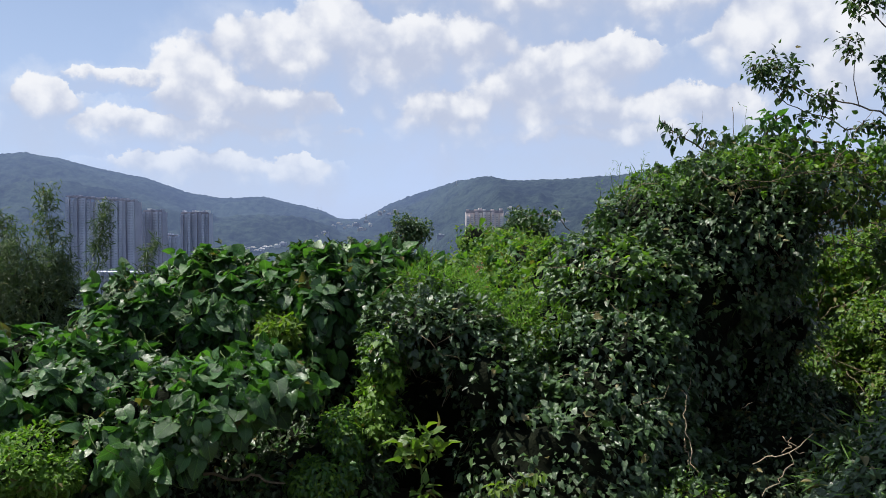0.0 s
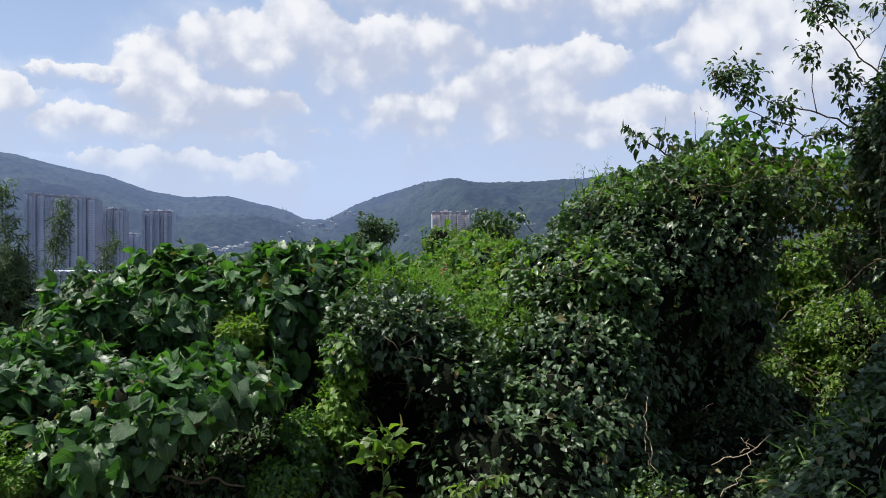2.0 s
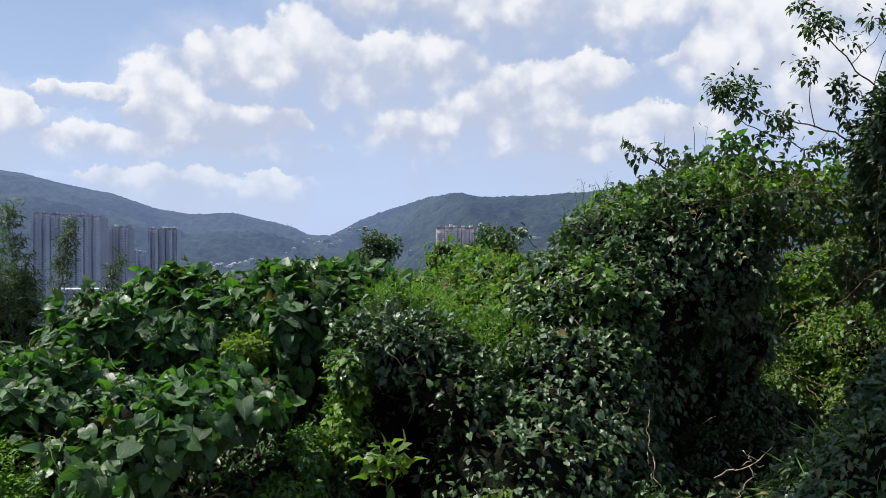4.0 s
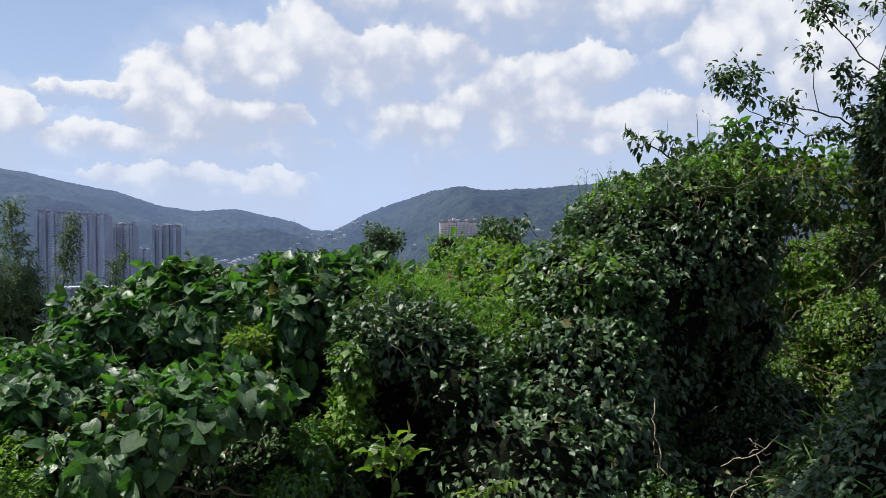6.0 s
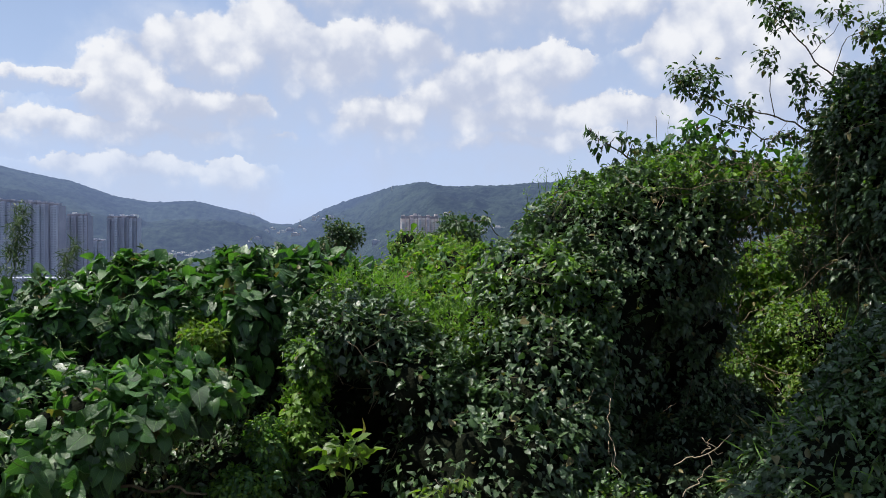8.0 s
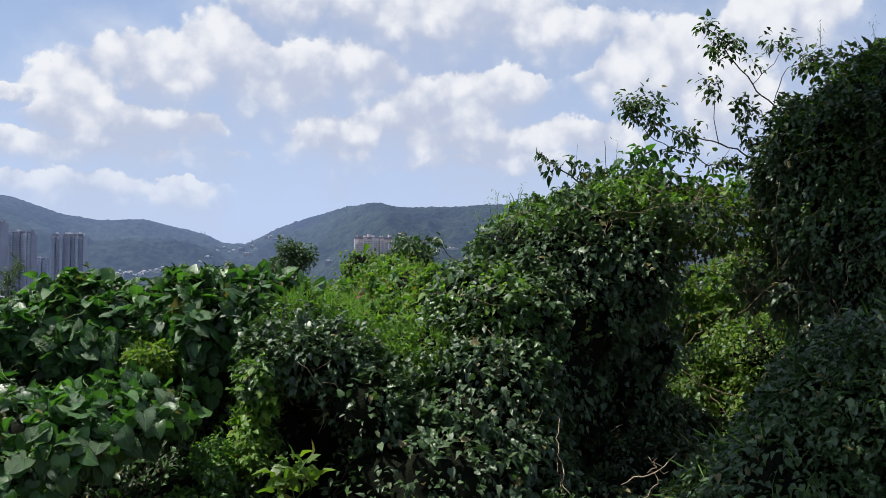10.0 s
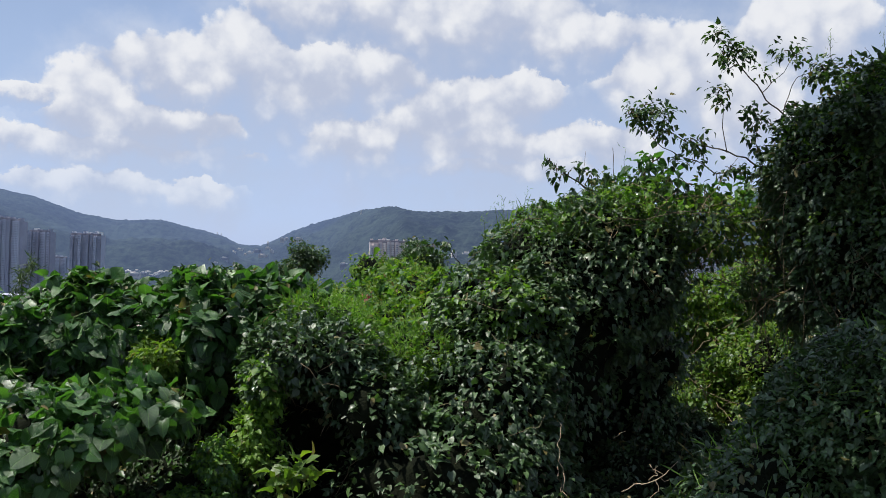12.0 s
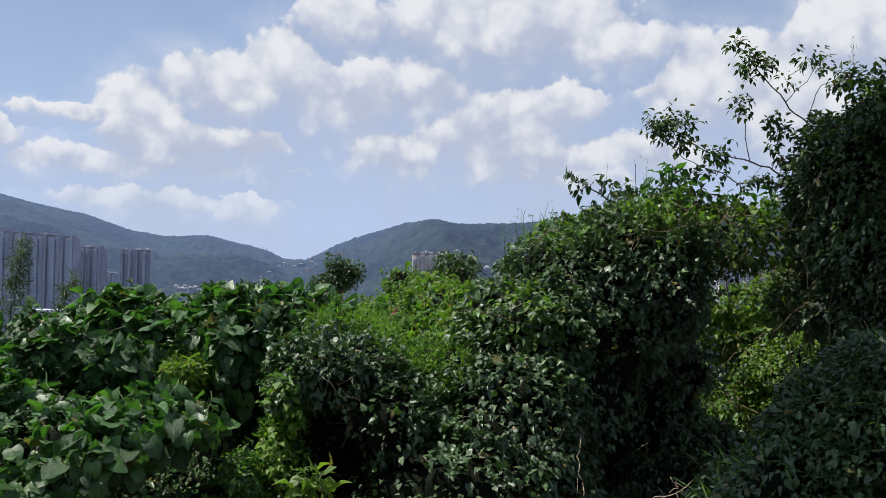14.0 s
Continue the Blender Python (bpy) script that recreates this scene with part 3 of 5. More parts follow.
def tower(name, label, x, y, z0, z1, width, deep, bays, wall, rib, roof, group="", storey=3.0, crown=True, fall=0.0):
    """High-rise: body, projecting stacks of bays with deep re-entrants, window panes storey by storey, piers, roof frames and plant rooms."""
    t = thing(name, (x, y, z0), label, "building", group)
    h = z1 - z0
    bm = bmesh.new()
    box(bm, -width / 2, width / 2, 0, deep, 0, h - fall)
    part("wall", bm, rib, t)
    rs = random.Random(int(width * 10))
    step = width / bays
    for i in range(bays):
        xa = -width / 2 + i * step
        out = (7.0, 2.5, 5.5, 1.0)[i % 4]
        h = z1 - z0 - fall * i / bays
        top = h - rs.choice((0.0, 0.0, 3.0, 6.0))
        bm = bmesh.new()
        box(bm, xa + step * 0.12, xa + step * 0.88, -out, 0.2, 0.5, top)
        bay = part("bay", bm, (wall, rib, wall, wall)[(i * 7 + 3) % 4], t)
        bm = bmesh.new()
        z = 6.0
        while z < top - 3:
            box(bm, xa + step * 0.24, xa + step * 0.44, -out - 0.12, -out + 0.1, z, z + 1.6)
            box(bm, xa + step * 0.56, xa + step * 0.76, -out - 0.12, -out + 0.1, z, z + 1.6)
            z += storey
        tagged(part("glazing", bm, M_GLASS, bay), "dark window panes", kind="stuff")
        if crown:
            bm = bmesh.new()
            box(bm, xa + step * 0.15, xa + step * 0.85, deep * 0.1, deep * 0.6, h, h + rs.uniform(2.5, 6.5))
            part("roof_plant_room", bm, roof if i % 3 == 1 else rib, t)
            bm = bmesh.new()
            box(bm, xa + step * 0.02, xa + step * 0.98, -1.6, -0.9, h - 1.2, h + 2.6)
            part("roof_parapet", bm, M_ROOF, t)
        bm = bmesh.new()
        box(bm, xa + step * 0.95, xa + step * 1.05, -1.6, 0.2, 0, h + 1.0)
        part("pier", bm, M_ROOF if i % 2 else rib, t)
    return t


def make_city():
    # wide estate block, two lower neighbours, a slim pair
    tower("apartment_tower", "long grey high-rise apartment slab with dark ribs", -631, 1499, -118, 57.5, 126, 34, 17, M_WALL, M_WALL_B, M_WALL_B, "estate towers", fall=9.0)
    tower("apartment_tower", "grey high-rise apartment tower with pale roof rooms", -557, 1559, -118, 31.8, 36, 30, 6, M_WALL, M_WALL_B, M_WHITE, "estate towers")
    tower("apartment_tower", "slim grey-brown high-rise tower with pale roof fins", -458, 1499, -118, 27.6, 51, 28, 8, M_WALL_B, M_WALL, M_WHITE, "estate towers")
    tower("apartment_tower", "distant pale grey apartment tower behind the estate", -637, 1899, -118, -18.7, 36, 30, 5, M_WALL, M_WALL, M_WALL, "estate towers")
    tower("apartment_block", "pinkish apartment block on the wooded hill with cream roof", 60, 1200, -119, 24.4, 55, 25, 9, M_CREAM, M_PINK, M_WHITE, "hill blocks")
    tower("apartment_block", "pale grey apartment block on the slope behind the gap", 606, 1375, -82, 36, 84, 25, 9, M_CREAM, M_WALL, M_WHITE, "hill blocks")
    tower("podium_building", "low pale podium building at the foot of the towers", -561, 1379, -118, -73.9, 90, 40, 10, M_WALL_B, M_WALL, M_WALL, crown=False)
    rs = random.Random(4)
    spots = [(-7.72, -0.02), (-6.94, -0.18), (-6.16, 0.05), (-5.45, 0.21), (-4.50, 0.85), (-3.79, 0.81), (-5.76, -0.34), (-8.89, -0.89), (-13.49, -1.61), (-12.92, -1.73), (-14.05, -1.80), (-12.36, -1.54), (-11.59, -1.50), (-0.22, -0.90), (6.90, -0.02), (7.49, 0.13), (4.74, 1.16), (-7.33, 0.13), (-6.63, -0.02), (-5.17, -0.02), (-4.18, 0.93), (-3.39, 0.89), (-13.86, -1.49), (-13.19, -1.53), (-12.66, -1.65), (-11.97, -1.42), (-11.21, -1.35), (-14.43, -1.72), (4.54, 0.85), (8.46, 0.25), (-8.31, -0.50)]
    for az, el in spots:
        x, y, z = hill_spot(az, el)
        w, h, d = rs.uniform(10, 34), rs.uniform(6, 15), rs.uniform(12, 20)
        t = thing("house_block", (x, y, z - 3), "small pale low-rise block on the far slope", "building", "far low blocks")
        bm = bmesh.new()
        box(bm, -w / 2, w / 2, 0, d, -14, h)
        wall = part("wall", bm, rs.choice((M_WHITE, M_CREAM, M_WALL)), t)
        bm = bmesh.new()
        box(bm, -w * 0.3, w * 0.1, d * 0.2, d * 0.7, h, h + 3)
        part("roof_room", bm, M_CREAM, t)
        z = 2.0
        while z < h - 2:
            bm = bmesh.new()
            box(bm, -w * 0.46, w * 0.46, -0.3, 0.1, z, z + 1.4)
            part("window_band", bm, M_GLASS, wall)
            z += 3.4
    # masts on the skylines
    for x, y, z, h in ((-1944, 4009, 329, 14), (-605, 3903, 77, 20), (-588, 3903, 77, 18), (42, 2695, 144, 10), (-248, 2602, 33, 10)):
        t = thing("lattice_mast", (x, y, z - 6), "thin grey steel mast on the ridge", "mast", "ridge masts")
        for dx in (-1.6, 1.6):
            v, f = tube([(dx * 1.6, 0, 0), (dx, 0, h * 0.6), (dx * 0.6, 0, h + 6)], 0.9, 0.5, 4)
            raw("leg", v, f, M_STEEL, t)
        for k in range(4):
            zz = (h + 6) * (0.25 + 0.22 * k)
            v, f = tube([(-2.4 + 0.3 * k, 0, zz), (2.4 - 0.3 * k, 0, zz)], 0.5, 0.5, 4)
            raw("cross_arm", v, f, M_STEEL, t)


make_city()

# ---- thickets ----
BROAD = dict(blend=0.08, depth=0.17, gaps=0.48, hang=0.42, face_up=1.0, jitter=0.75, out=0.6)
VINE = dict(blend=0.11, depth=0.12, gaps=0.86, hang=0.45, face_up=1.3, jitter=0.46, gap_freq=20.0, out=0.75)
FINE = dict(depth=0.08, gaps=0.3, hang=0.3, face_up=0.9, jitter=0.6)

# large vine-clad mound
MOUND = [(2.75, 7.74, 3.18, 0.74, 1.00, 0.76), (2.26, 7.73, 3.05, 0.72, 0.90, 0.69), (1.64, 7.32, 2.72, 0.51, 0.80, 0.58), (3.13, 8.22, 2.38, 0.53, 0.70, 0.93), (2.10, 7.52, 2.46, 0.65, 0.80, 0.75), (1.35, 6.80, 2.00, 0.63, 0.70, 0.68), (0.88, 6.19, 1.50, 0.70, 0.60, 0.53), (1.59, 6.48, 1.37, 0.56, 0.50, 0.65), (2.75, 8.38, 1.24, 0.78, 0.70, 1.24), (1.30, 7.31, 2.41, 0.27, 0.60, 0.41), (0.84, 6.68, 1.76, 0.34, 0.45, 0.42)]
# leaves thinned here, so the near-black shell shows as deep shade
MOUND_HOLLOWS = [(2.36, 6.9, 2.50, 0.30, 0.8, 0.42, 0.12), (2.75, 7.2, 1.72, 0.50, 0.9, 0.62, 0.2), (0.42, 6.1, 1.74, 0.36, 0.7, 0.36, 0.10)]
T_MOUND = thicket("vine_mound", "tall mound smothered in dark green heart-leaved vine", "shrub", MOUND, [
    ("vine_foliage", 36000, L_HEART, 0.053, M_VINE, dict(VINE, hollows=MOUND_HOLLOWS)),
    ("inner_shade_foliage", 1500, L_SMALL, 0.06, M_DARK, dict(VINE, depth=0.16, gaps=0.3)),
    ("creeper_foliage", 1300, L_SMALL, 0.045, M_BRIGHT, dict(FINE, blobs=MOUND[:3], top=0.8, depth=0.03, low=3.35)),
    ("bright_foliage", 1700, L_HEART, 0.056, M_BRIGHT, dict(VINE, blobs=[MOUND[9], MOUND[2]], gaps=0.6, gap_freq=6.0)),
    ("grass_growth", 500, L_GRASS, 0.13, M_GRASS, dict(FINE, blobs=MOUND[:3], low=3.3, top=0.7, hang=-0.9, depth=0.03)),
], 11, 0.80, 0.10)

# hollow small mound with an overhanging lip, and the ramp between it and the large mound
LIP = [(0.06, 6.61, 2.51, 0.47, 0.45, 0.24), (0.45, 6.51, 2.12, 0.42, 0.50, 0.25), (-0.36, 6.61, 2.25, 0.15, 0.35, 0.37), (0.03, 7.68, 1.39, 0.77, 0.30, 0.98), (0.66, 6.62, 1.90, 0.30, 0.40, 0.34), (-0.42, 6.79, 1.50, 0.18, 0.35, 0.41)]
LIP_OUT = LIP[:3] + LIP[4:]
# fewer leaves bare the near-black shell for the dark under the lip
LIP_HOLLOWS = [(0.08, 6.15, 2.25, 0.42, 0.45, 0.24, 0.45), (0.10, 6.2, 1.75, 0.50, 0.7, 0.42, 0.08), (0.40, 6.1, 1.84, 0.42, 0.7, 0.40, 0.10)]
T_LIP = thicket("small_vine_mound", "low vine-clad hump with a dark hollow under its lip", "shrub", LIP, [
    ("vine_foliage", 12000, L_HEART, 0.053, M_VINE, dict(VINE, blobs=LIP_OUT, hollows=LIP_HOLLOWS, face_up=1.8, hang=0.25, out=0.95, gaps=1.05)),
    ("inner_shade_foliage", 900, L_SMALL, 0.055, M_DARK, dict(VINE, blobs=LIP_OUT, depth=0.14, gaps=0.3)),
    ("hollow_foliage", 900, L_HEART, 0.055, M_VINE, dict(VINE, blobs=LIP[3:4])),
    # left edge in brighter leaf colour, standing in for sun on that side
    ("bright_foliage", 1100, L_HEART, 0.056, M_BRIGHT, dict(VINE, lump=0.10, gaps=0.7, gap_freq=6.0, blobs=[(-0.30, 6.40, 2.30, 0.12, 0.25, 0.28)])),
    ("lit_side_foliage", 1100, L_OVATE, 0.052, M_BRIGHT, dict(VINE, lump=0.10, gaps=0.6, gap_freq=6.0, blobs=[(-0.38, 6.38, 1.95, 0.12, 0.22, 0.36)])),
], 12, 0.84, 0.06)

# bright fine creeper on top of the humps
SADDLE = [(-0.04, 7.22, 2.74, 0.24, 0.35, 0.11), (0.27, 7.12, 2.62, 0.26, 0.40, 0.14), (0.56, 7.01, 2.45, 0.28, 0.40, 0.17), (0.86, 6.95, 2.28, 0.22, 0.40, 0.20)]
T_SADDLE = thicket("creeper_patch", "bright green fine-leaved creeper in full sun", "shrub", SADDLE, [
    ("creeper_foliage", 9000, L_SMALL, 0.036, M_BRIGHT, dict(FINE, gaps=0.5)),
    ("grass_growth", 5500, L_GRASS, 0.11, M_GRASS, dict(FINE, hang=-0.9, depth=0.03)),
    ("bright_foliage", 1300, L_HEART, 0.055, M_BRIGHT, dict(FINE, hang=0.6, gaps=0.45)),
], 13, 0.8, 0.14)

# broad-leaved bush: ridge and near arms
RIDGE_BUSH = [(-2.72, 7.51, 2.43, 0.32, 0.60, 0.29), (-2.30, 7.71, 2.50, 0.54, 0.70, 0.34), (-1.67, 7.72, 2.46, 0.62, 0.70, 0.38), (-0.96, 7.62, 2.52, 0.48, 0.70, 0.45), (-0.39, 7.82, 2.66, 0.47, 0.60, 0.32), (-1.84, 8.00, 1.98, 1.60, 0.60, 0.48), (-0.96, 7.73, 2.90, 0.13, 0.25, 0.14)]
T_RIDGE = thicket("broad_leaf_bush", "dense bush of large glossy heart-shaped green leaves", "bush", RIDGE_BUSH, [
    ("broad_foliage", 7600, L_BROAD, 0.118, M_BROAD, dict(BROAD, face_up=0.55, hang=0.65, blobs=RIDGE_BUSH[:5] + RIDGE_BUSH[6:])),
    ("inner_shade_foliage", 16000, L_SMALL, 0.06, M_DARK, dict(VINE, depth=0.2, gaps=0.1)),
], 14, 0.74, 0.12)
ARM_BUSH = [(-2.76, 6.00, 2.07, 0.44, 0.50, 0.28), (-2.14, 5.70, 1.89, 0.49, 0.50, 0.30), (-1.74, 5.80, 1.94, 0.42, 0.50, 0.30), (-2.29, 6.10, 2.09, 0.48, 0.40, 0.22), (-1.31, 5.90, 2.09, 0.39, 0.50, 0.21), (-1.02, 6.10, 2.13, 0.20, 0.35, 0.17), (-2.45, 6.50, 2.23, 0.39, 0.40, 0.19), (-3.23, 6.50, 2.27, 0.30, 0.40, 0.17)]
ARM = thicket("broad_leaf_bush", "low spreading arms of large pale-veined green leaves", "bush", ARM_BUSH, [
    ("broad_foliage", 4600, L_BROAD, 0.11, M_BROAD, dict(BROAD)),
    ("inner_shade_foliage", 2400, L_SMALL, 0.055, M_DARK, dict(VINE, depth=0.2, gaps=0.1)),
], 15, 0.55, 0.12)


def single_leaves(parent, blobs, n, size, seed, kinds, mat, lump=0.12, low=-9.0):
    """Larger leaves that can be told apart, each an object on a shared mesh."""
    rs = np.random.RandomState(seed)
    p, nn = skin_points(blobs, n * 4, rs, lump, 5.0, seed, 0.03, 0.2, low=low)
    near = nn[:, 1] < 0.35
    p, nn = p[near][:n], nn[near][:n]
    meshes = []
    for v, f, uv in kinds:
        o = raw("leaf", v, f, mat, parent, uv=uv)
        meshes.append(o.data)
        bpy.data.objects.remove(o)
    for k in range(len(p)):
        nrm = unit(nn[k] + UP * 1.1 + rs.normal(size=3) * 0.5)
        y = unit(-UP * 0.45 + nn[k] * 0.6 + rs.normal(size=3) * 0.5)
        z = unit(nrm - y * (nrm @ y))
        x = np.cross(y, z)
        s = size * rs.uniform(0.7, 1.3)
        q = p[k] + nn[k] * 0.03 - np.array(parent.location)
        ob = new("leaf", meshes[k % len(meshes)])
        ob.parent = parent
        ob.matrix_local = Matrix([[*(s * np.array([x[i], y[i], z[i]])), q[i]] for i in range(3)] + [[0, 0, 0, 1]])


# growth under and between, its shade put into dark leaf colour
UNDER = [(-1.57, 6.88, 1.34, 1.19, 0.50, 0.50), (-2.89, 6.58, 1.33, 0.87, 0.50, 0.35), (-0.81, 7.39, 1.68, 0.39, 0.40, 0.74), (-2.60, 7.60, 2.04, 0.81, 0.50, 0.41), (-0.83, 6.28, 1.34, 0.50, 0.40, 0.29)]
thicket("shaded_undergrowth", "small-leaved undergrowth beneath the bushes, shade painted into its dark leaves", "shrub", UNDER, [
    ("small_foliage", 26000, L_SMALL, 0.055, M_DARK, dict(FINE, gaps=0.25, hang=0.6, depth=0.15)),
    ("green_foliage", 3500, L_OVATE, 0.07, M_BROAD, dict(FINE, gaps=0.5, hang=0.6)),
], 16, 0.84, 0.12)
GULLY = [(3.05, 7.18, 1.25, 0.62, 0.50, 0.50), (2.53, 6.68, 1.22, 0.53, 0.40, 0.27), (3.83, 8.49, 1.38, 0.40, 0.40, 0.34), (3.41, 8.29, 1.59, 0.33, 0.40, 0.33)]
thicket("shaded_undergrowth", "gully growth with dry leaves between the mounds, shade painted into its dark leaves", "shrub", GULLY, [
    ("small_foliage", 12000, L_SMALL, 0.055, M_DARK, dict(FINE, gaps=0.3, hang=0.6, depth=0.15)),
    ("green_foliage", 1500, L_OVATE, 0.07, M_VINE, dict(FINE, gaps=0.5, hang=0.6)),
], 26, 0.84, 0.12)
thicket("low_shrub", "low light-green small-leaved shrub in sun", "shrub", [(-2.46, 5.19, 1.77, 0.39, 0.40, 0.21), (-2.73, 5.49, 1.83, 0.25, 0.30, 0.14)], [
    ("small_foliage", 11000, L_SMALL, 0.042, M_BRIGHT, dict(FINE))], 17, 0.8, 0.08)
thicket("low_shrub", "light green seedlings at the foot of the vine mound", "shrub", [(1.80, 5.79, 1.39, 0.23, 0.30, 0.10), (1.68, 5.89, 1.44, 0.12, 0.20, 0.08)], [
    ("small_foliage", 700, L_SMALL, 0.035, M_BRIGHT, dict(FINE, gaps=0.6, depth=0.12)), ("vine_foliage", 400, L_HEART, 0.045, M_VINE, dict(VINE))], 28, 0.6, 0.06)
thicket("low_shrub", "green feathery shrub beside the hollow mound", "shrub", [(-0.63, 6.19, 1.76, 0.20, 0.35, 0.23), (-0.74, 5.99, 1.52, 0.22, 0.30, 0.20)], [
    ("small_foliage", 3000, L_OVATE, 0.05, M_BROAD, dict(FINE, hang=0.8)), ("fresh_foliage", 3400, L_SMALL, 0.045, M_BRIGHT, dict(FINE))], 18, 0.7, 0.08)
thicket("low_shrub", "yellow-green sapling among the broad leaves", "shrub", [(-1.22, 7.01, 2.38, 0.21, 0.30, 0.18), (-1.33, 7.11, 2.50, 0.10, 0.20, 0.12)], [
    ("small_foliage", 2200, L_SMALL, 0.05, M_YELLOW, dict(FINE, gaps=0.5))], 19, 0.5, 0.06)

# sunny scrub further back
BACK = [(0.60, 11.32, 2.73, 0.53, 0.70, 0.26), (1.15, 10.32, 2.78, 0.35, 0.70, 0.25), (1.32, 9.32, 2.64, 0.24, 0.60, 0.50), (0.07, 10.32, 2.62, 0.52, 0.70, 0.19), (0.82, 9.32, 2.48, 0.56, 0.70, 0.25), (-1.10, 12.32, 2.58, 0.67, 0.80, 0.23), (0.72, 12.5, 3.02, 0.42, 0.50, 0.20), (1.15, 11.6, 2.98, 0.30, 0.50, 0.18)]
T_BACK = thicket("sunny_scrub", "yellow-green sunlit scrub on the slope behind", "shrub", BACK, [
    ("small_foliage", 13000, L_SMALL, 0.058, M_YELLOW, dict(FINE, gaps=0.5)),
    ("green_foliage", 8000, L_OVATE, 0.085, M_BROAD, dict(FINE, gaps=0.4, hang=0.6)),
    ("broad_foliage", 2600, L_OVATE, 0.12, M_BRIGHT, dict(BROAD, gaps=0.4)),
], 20, 0.82, 0.1)
GAP = [(4.82, 9.81, 1.94, 0.86, 0.80, 0.73), (5.48, 10.32, 2.50, 0.62, 0.80, 0.62), (5.03, 8.80, 1.84, 0.71, 0.80, 0.83), (6.45, 10.33, 2.71, 0.83, 0.80, 1.11)]
T_GAP = thicket("sunny_scrub", "yellow-green sunlit scrub seen through a gap", "shrub", GAP, [
    ("small_foliage", 26000, L_SMALL, 0.05, M_YELLOW, dict(FINE, gaps=0.45, depth=0.16)),
    ("fresh_foliage", 9000, L_SMALL, 0.05, M_BRIGHT, dict(FINE, gaps=0.5, depth=0.2)),
    ("green_foliage", 5000, L_OVATE, 0.07, M_VINE, dict(FINE, gaps=0.4, depth=0.2)),
], 21, 0.70, 0.2)

LOOSE = [(4.45, 9.9, 2.55, 0.42, 0.45, 0.40), (5.0, 9.6, 2.85, 0.45, 0.45, 0.42), (5.55, 9.9, 3.1, 0.45, 0.45, 0.42), (4.75, 9.3, 2.2, 0.45, 0.45, 0.40), (4.35, 9.3, 1.7, 0.40, 0.40, 0.40), (5.25, 9.8, 3.25, 0.30, 0.40, 0.28), (4.40, 9.6, 2.84, 0.36, 0.40, 0.24)]
T_LOOSE = thicket("loose_scrub", "loose yellow-green sunlit saplings standing in the gap", "shrub", LOOSE, [
    ("small_foliage", 11500, L_SMALL, 0.055, M_YELLOW, dict(FINE, gaps=0.4, depth=0.22, blend=0.1)),
    ("fresh_foliage", 2600, L_OVATE, 0.075, M_BRIGHT, dict(FINE, gaps=0.5, depth=0.22, blend=0.1)),
    ("green_foliage", 1400, L_OVATE, 0.07, M_VINE, dict(FINE, gaps=0.4, depth=0.25, blend=0.1)),
], 31, 0, 0.15)

# tall dark mound beyond the gap and near mound at the path edge
TALL = [(4.37, 6.69, 3.95, 0.55, 0.70, 0.57), (4.65, 6.64, 4.24, 0.53, 0.70, 0.62), (5.20, 6.66, 4.40, 0.63, 0.80, 0.68), (4.65, 6.35, 3.37, 0.69, 0.80, 0.78), (5.08, 6.09, 3.60, 0.89, 1.00, 1.15), (4.22, 6.82, 3.47, 0.34, 0.50, 0.44), (4.14, 6.82, 4.10, 0.29, 0.40, 0.34)]
T_TALL = thicket("tall_vine_mound", "tall dark mound of vines over a hidden tree", "shrub", TALL, [
    ("vine_foliage", 38000, L_HEART, 0.045, M_VINE, dict(VINE, gaps=0.6)),
    ("inner_shade_foliage", 9000, L_SMALL, 0.06, M_DARK, dict(VINE, depth=0.16, gaps=0.3)),
    # brighter leaves on upward faces only: sunlight on the top put into colour
    ("creeper_foliage", 7000, L_SMALL, 0.05, M_BRIGHT, dict(FINE, top=0.35, depth=0.04, gaps=0.5)),
], 22, 0.86, 0.12)
NEAR = [(2.46, 3.96, 2.07, 0.51, 0.50, 0.41), (2.87, 3.99, 2.29, 0.53, 0.60, 0.53), (3.16, 3.75, 2.45, 0.69, 0.70, 0.66), (2.21, 4.19, 1.95, 0.31, 0.40, 0.20), (3.45, 3.55, 1.69, 0.75, 0.75, 0.75), (2.75, 3.75, 1.64, 0.60, 0.60, 0.50)]
T_NEAR = thicket("near_vine_mound", "near bank of drooping vine leaves in shade", "shrub", NEAR, [
    ("vine_foliage", 34000, L_HEART, 0.040, M_VINE, dict(VINE, gaps=0.5, face_up=1.6)),
    ("grass_growth", 1500, L_GRASS, 0.16, M_GRASS, dict(FINE, gaps=0.7, hang=-0.3)),
    ("inner_shade_foliage", 7000, L_SMALL, 0.05, M_DARK, dict(VINE, depth=0.14, gaps=0.3)),
], 23, 0.86, 0.06)
# arch of growth between the two mounds
ARCH = [(3.05, 7.25, 3.65, 0.57, 0.40, 0.20), (3.68, 7.35, 3.60, 0.53, 0.40, 0.25), (3.30, 7.24, 3.36, 0.24, 0.25, 0.12)]
T_ARCH = thicket("vine_arch", "arching tangle of vines and leafy branches between mounds", "shrub", ARCH, [
    ("vine_foliage", 900, L_HEART, 0.058, M_VINE, dict(VINE, gaps=0.7, gap_freq=8.0, depth=0.14)),
    ("bright_foliage", 1300, L_HEART, 0.055, M_YELLOW, dict(VINE, gaps=0.6, gap_freq=8.0, depth=0.08)),
    ("inner_shade_foliage", 500, L_SMALL, 0.05, M_DARK, dict(VINE, depth=0.18, gaps=0.5, gap_freq=8.0)),
], 24, 0, 0.1)


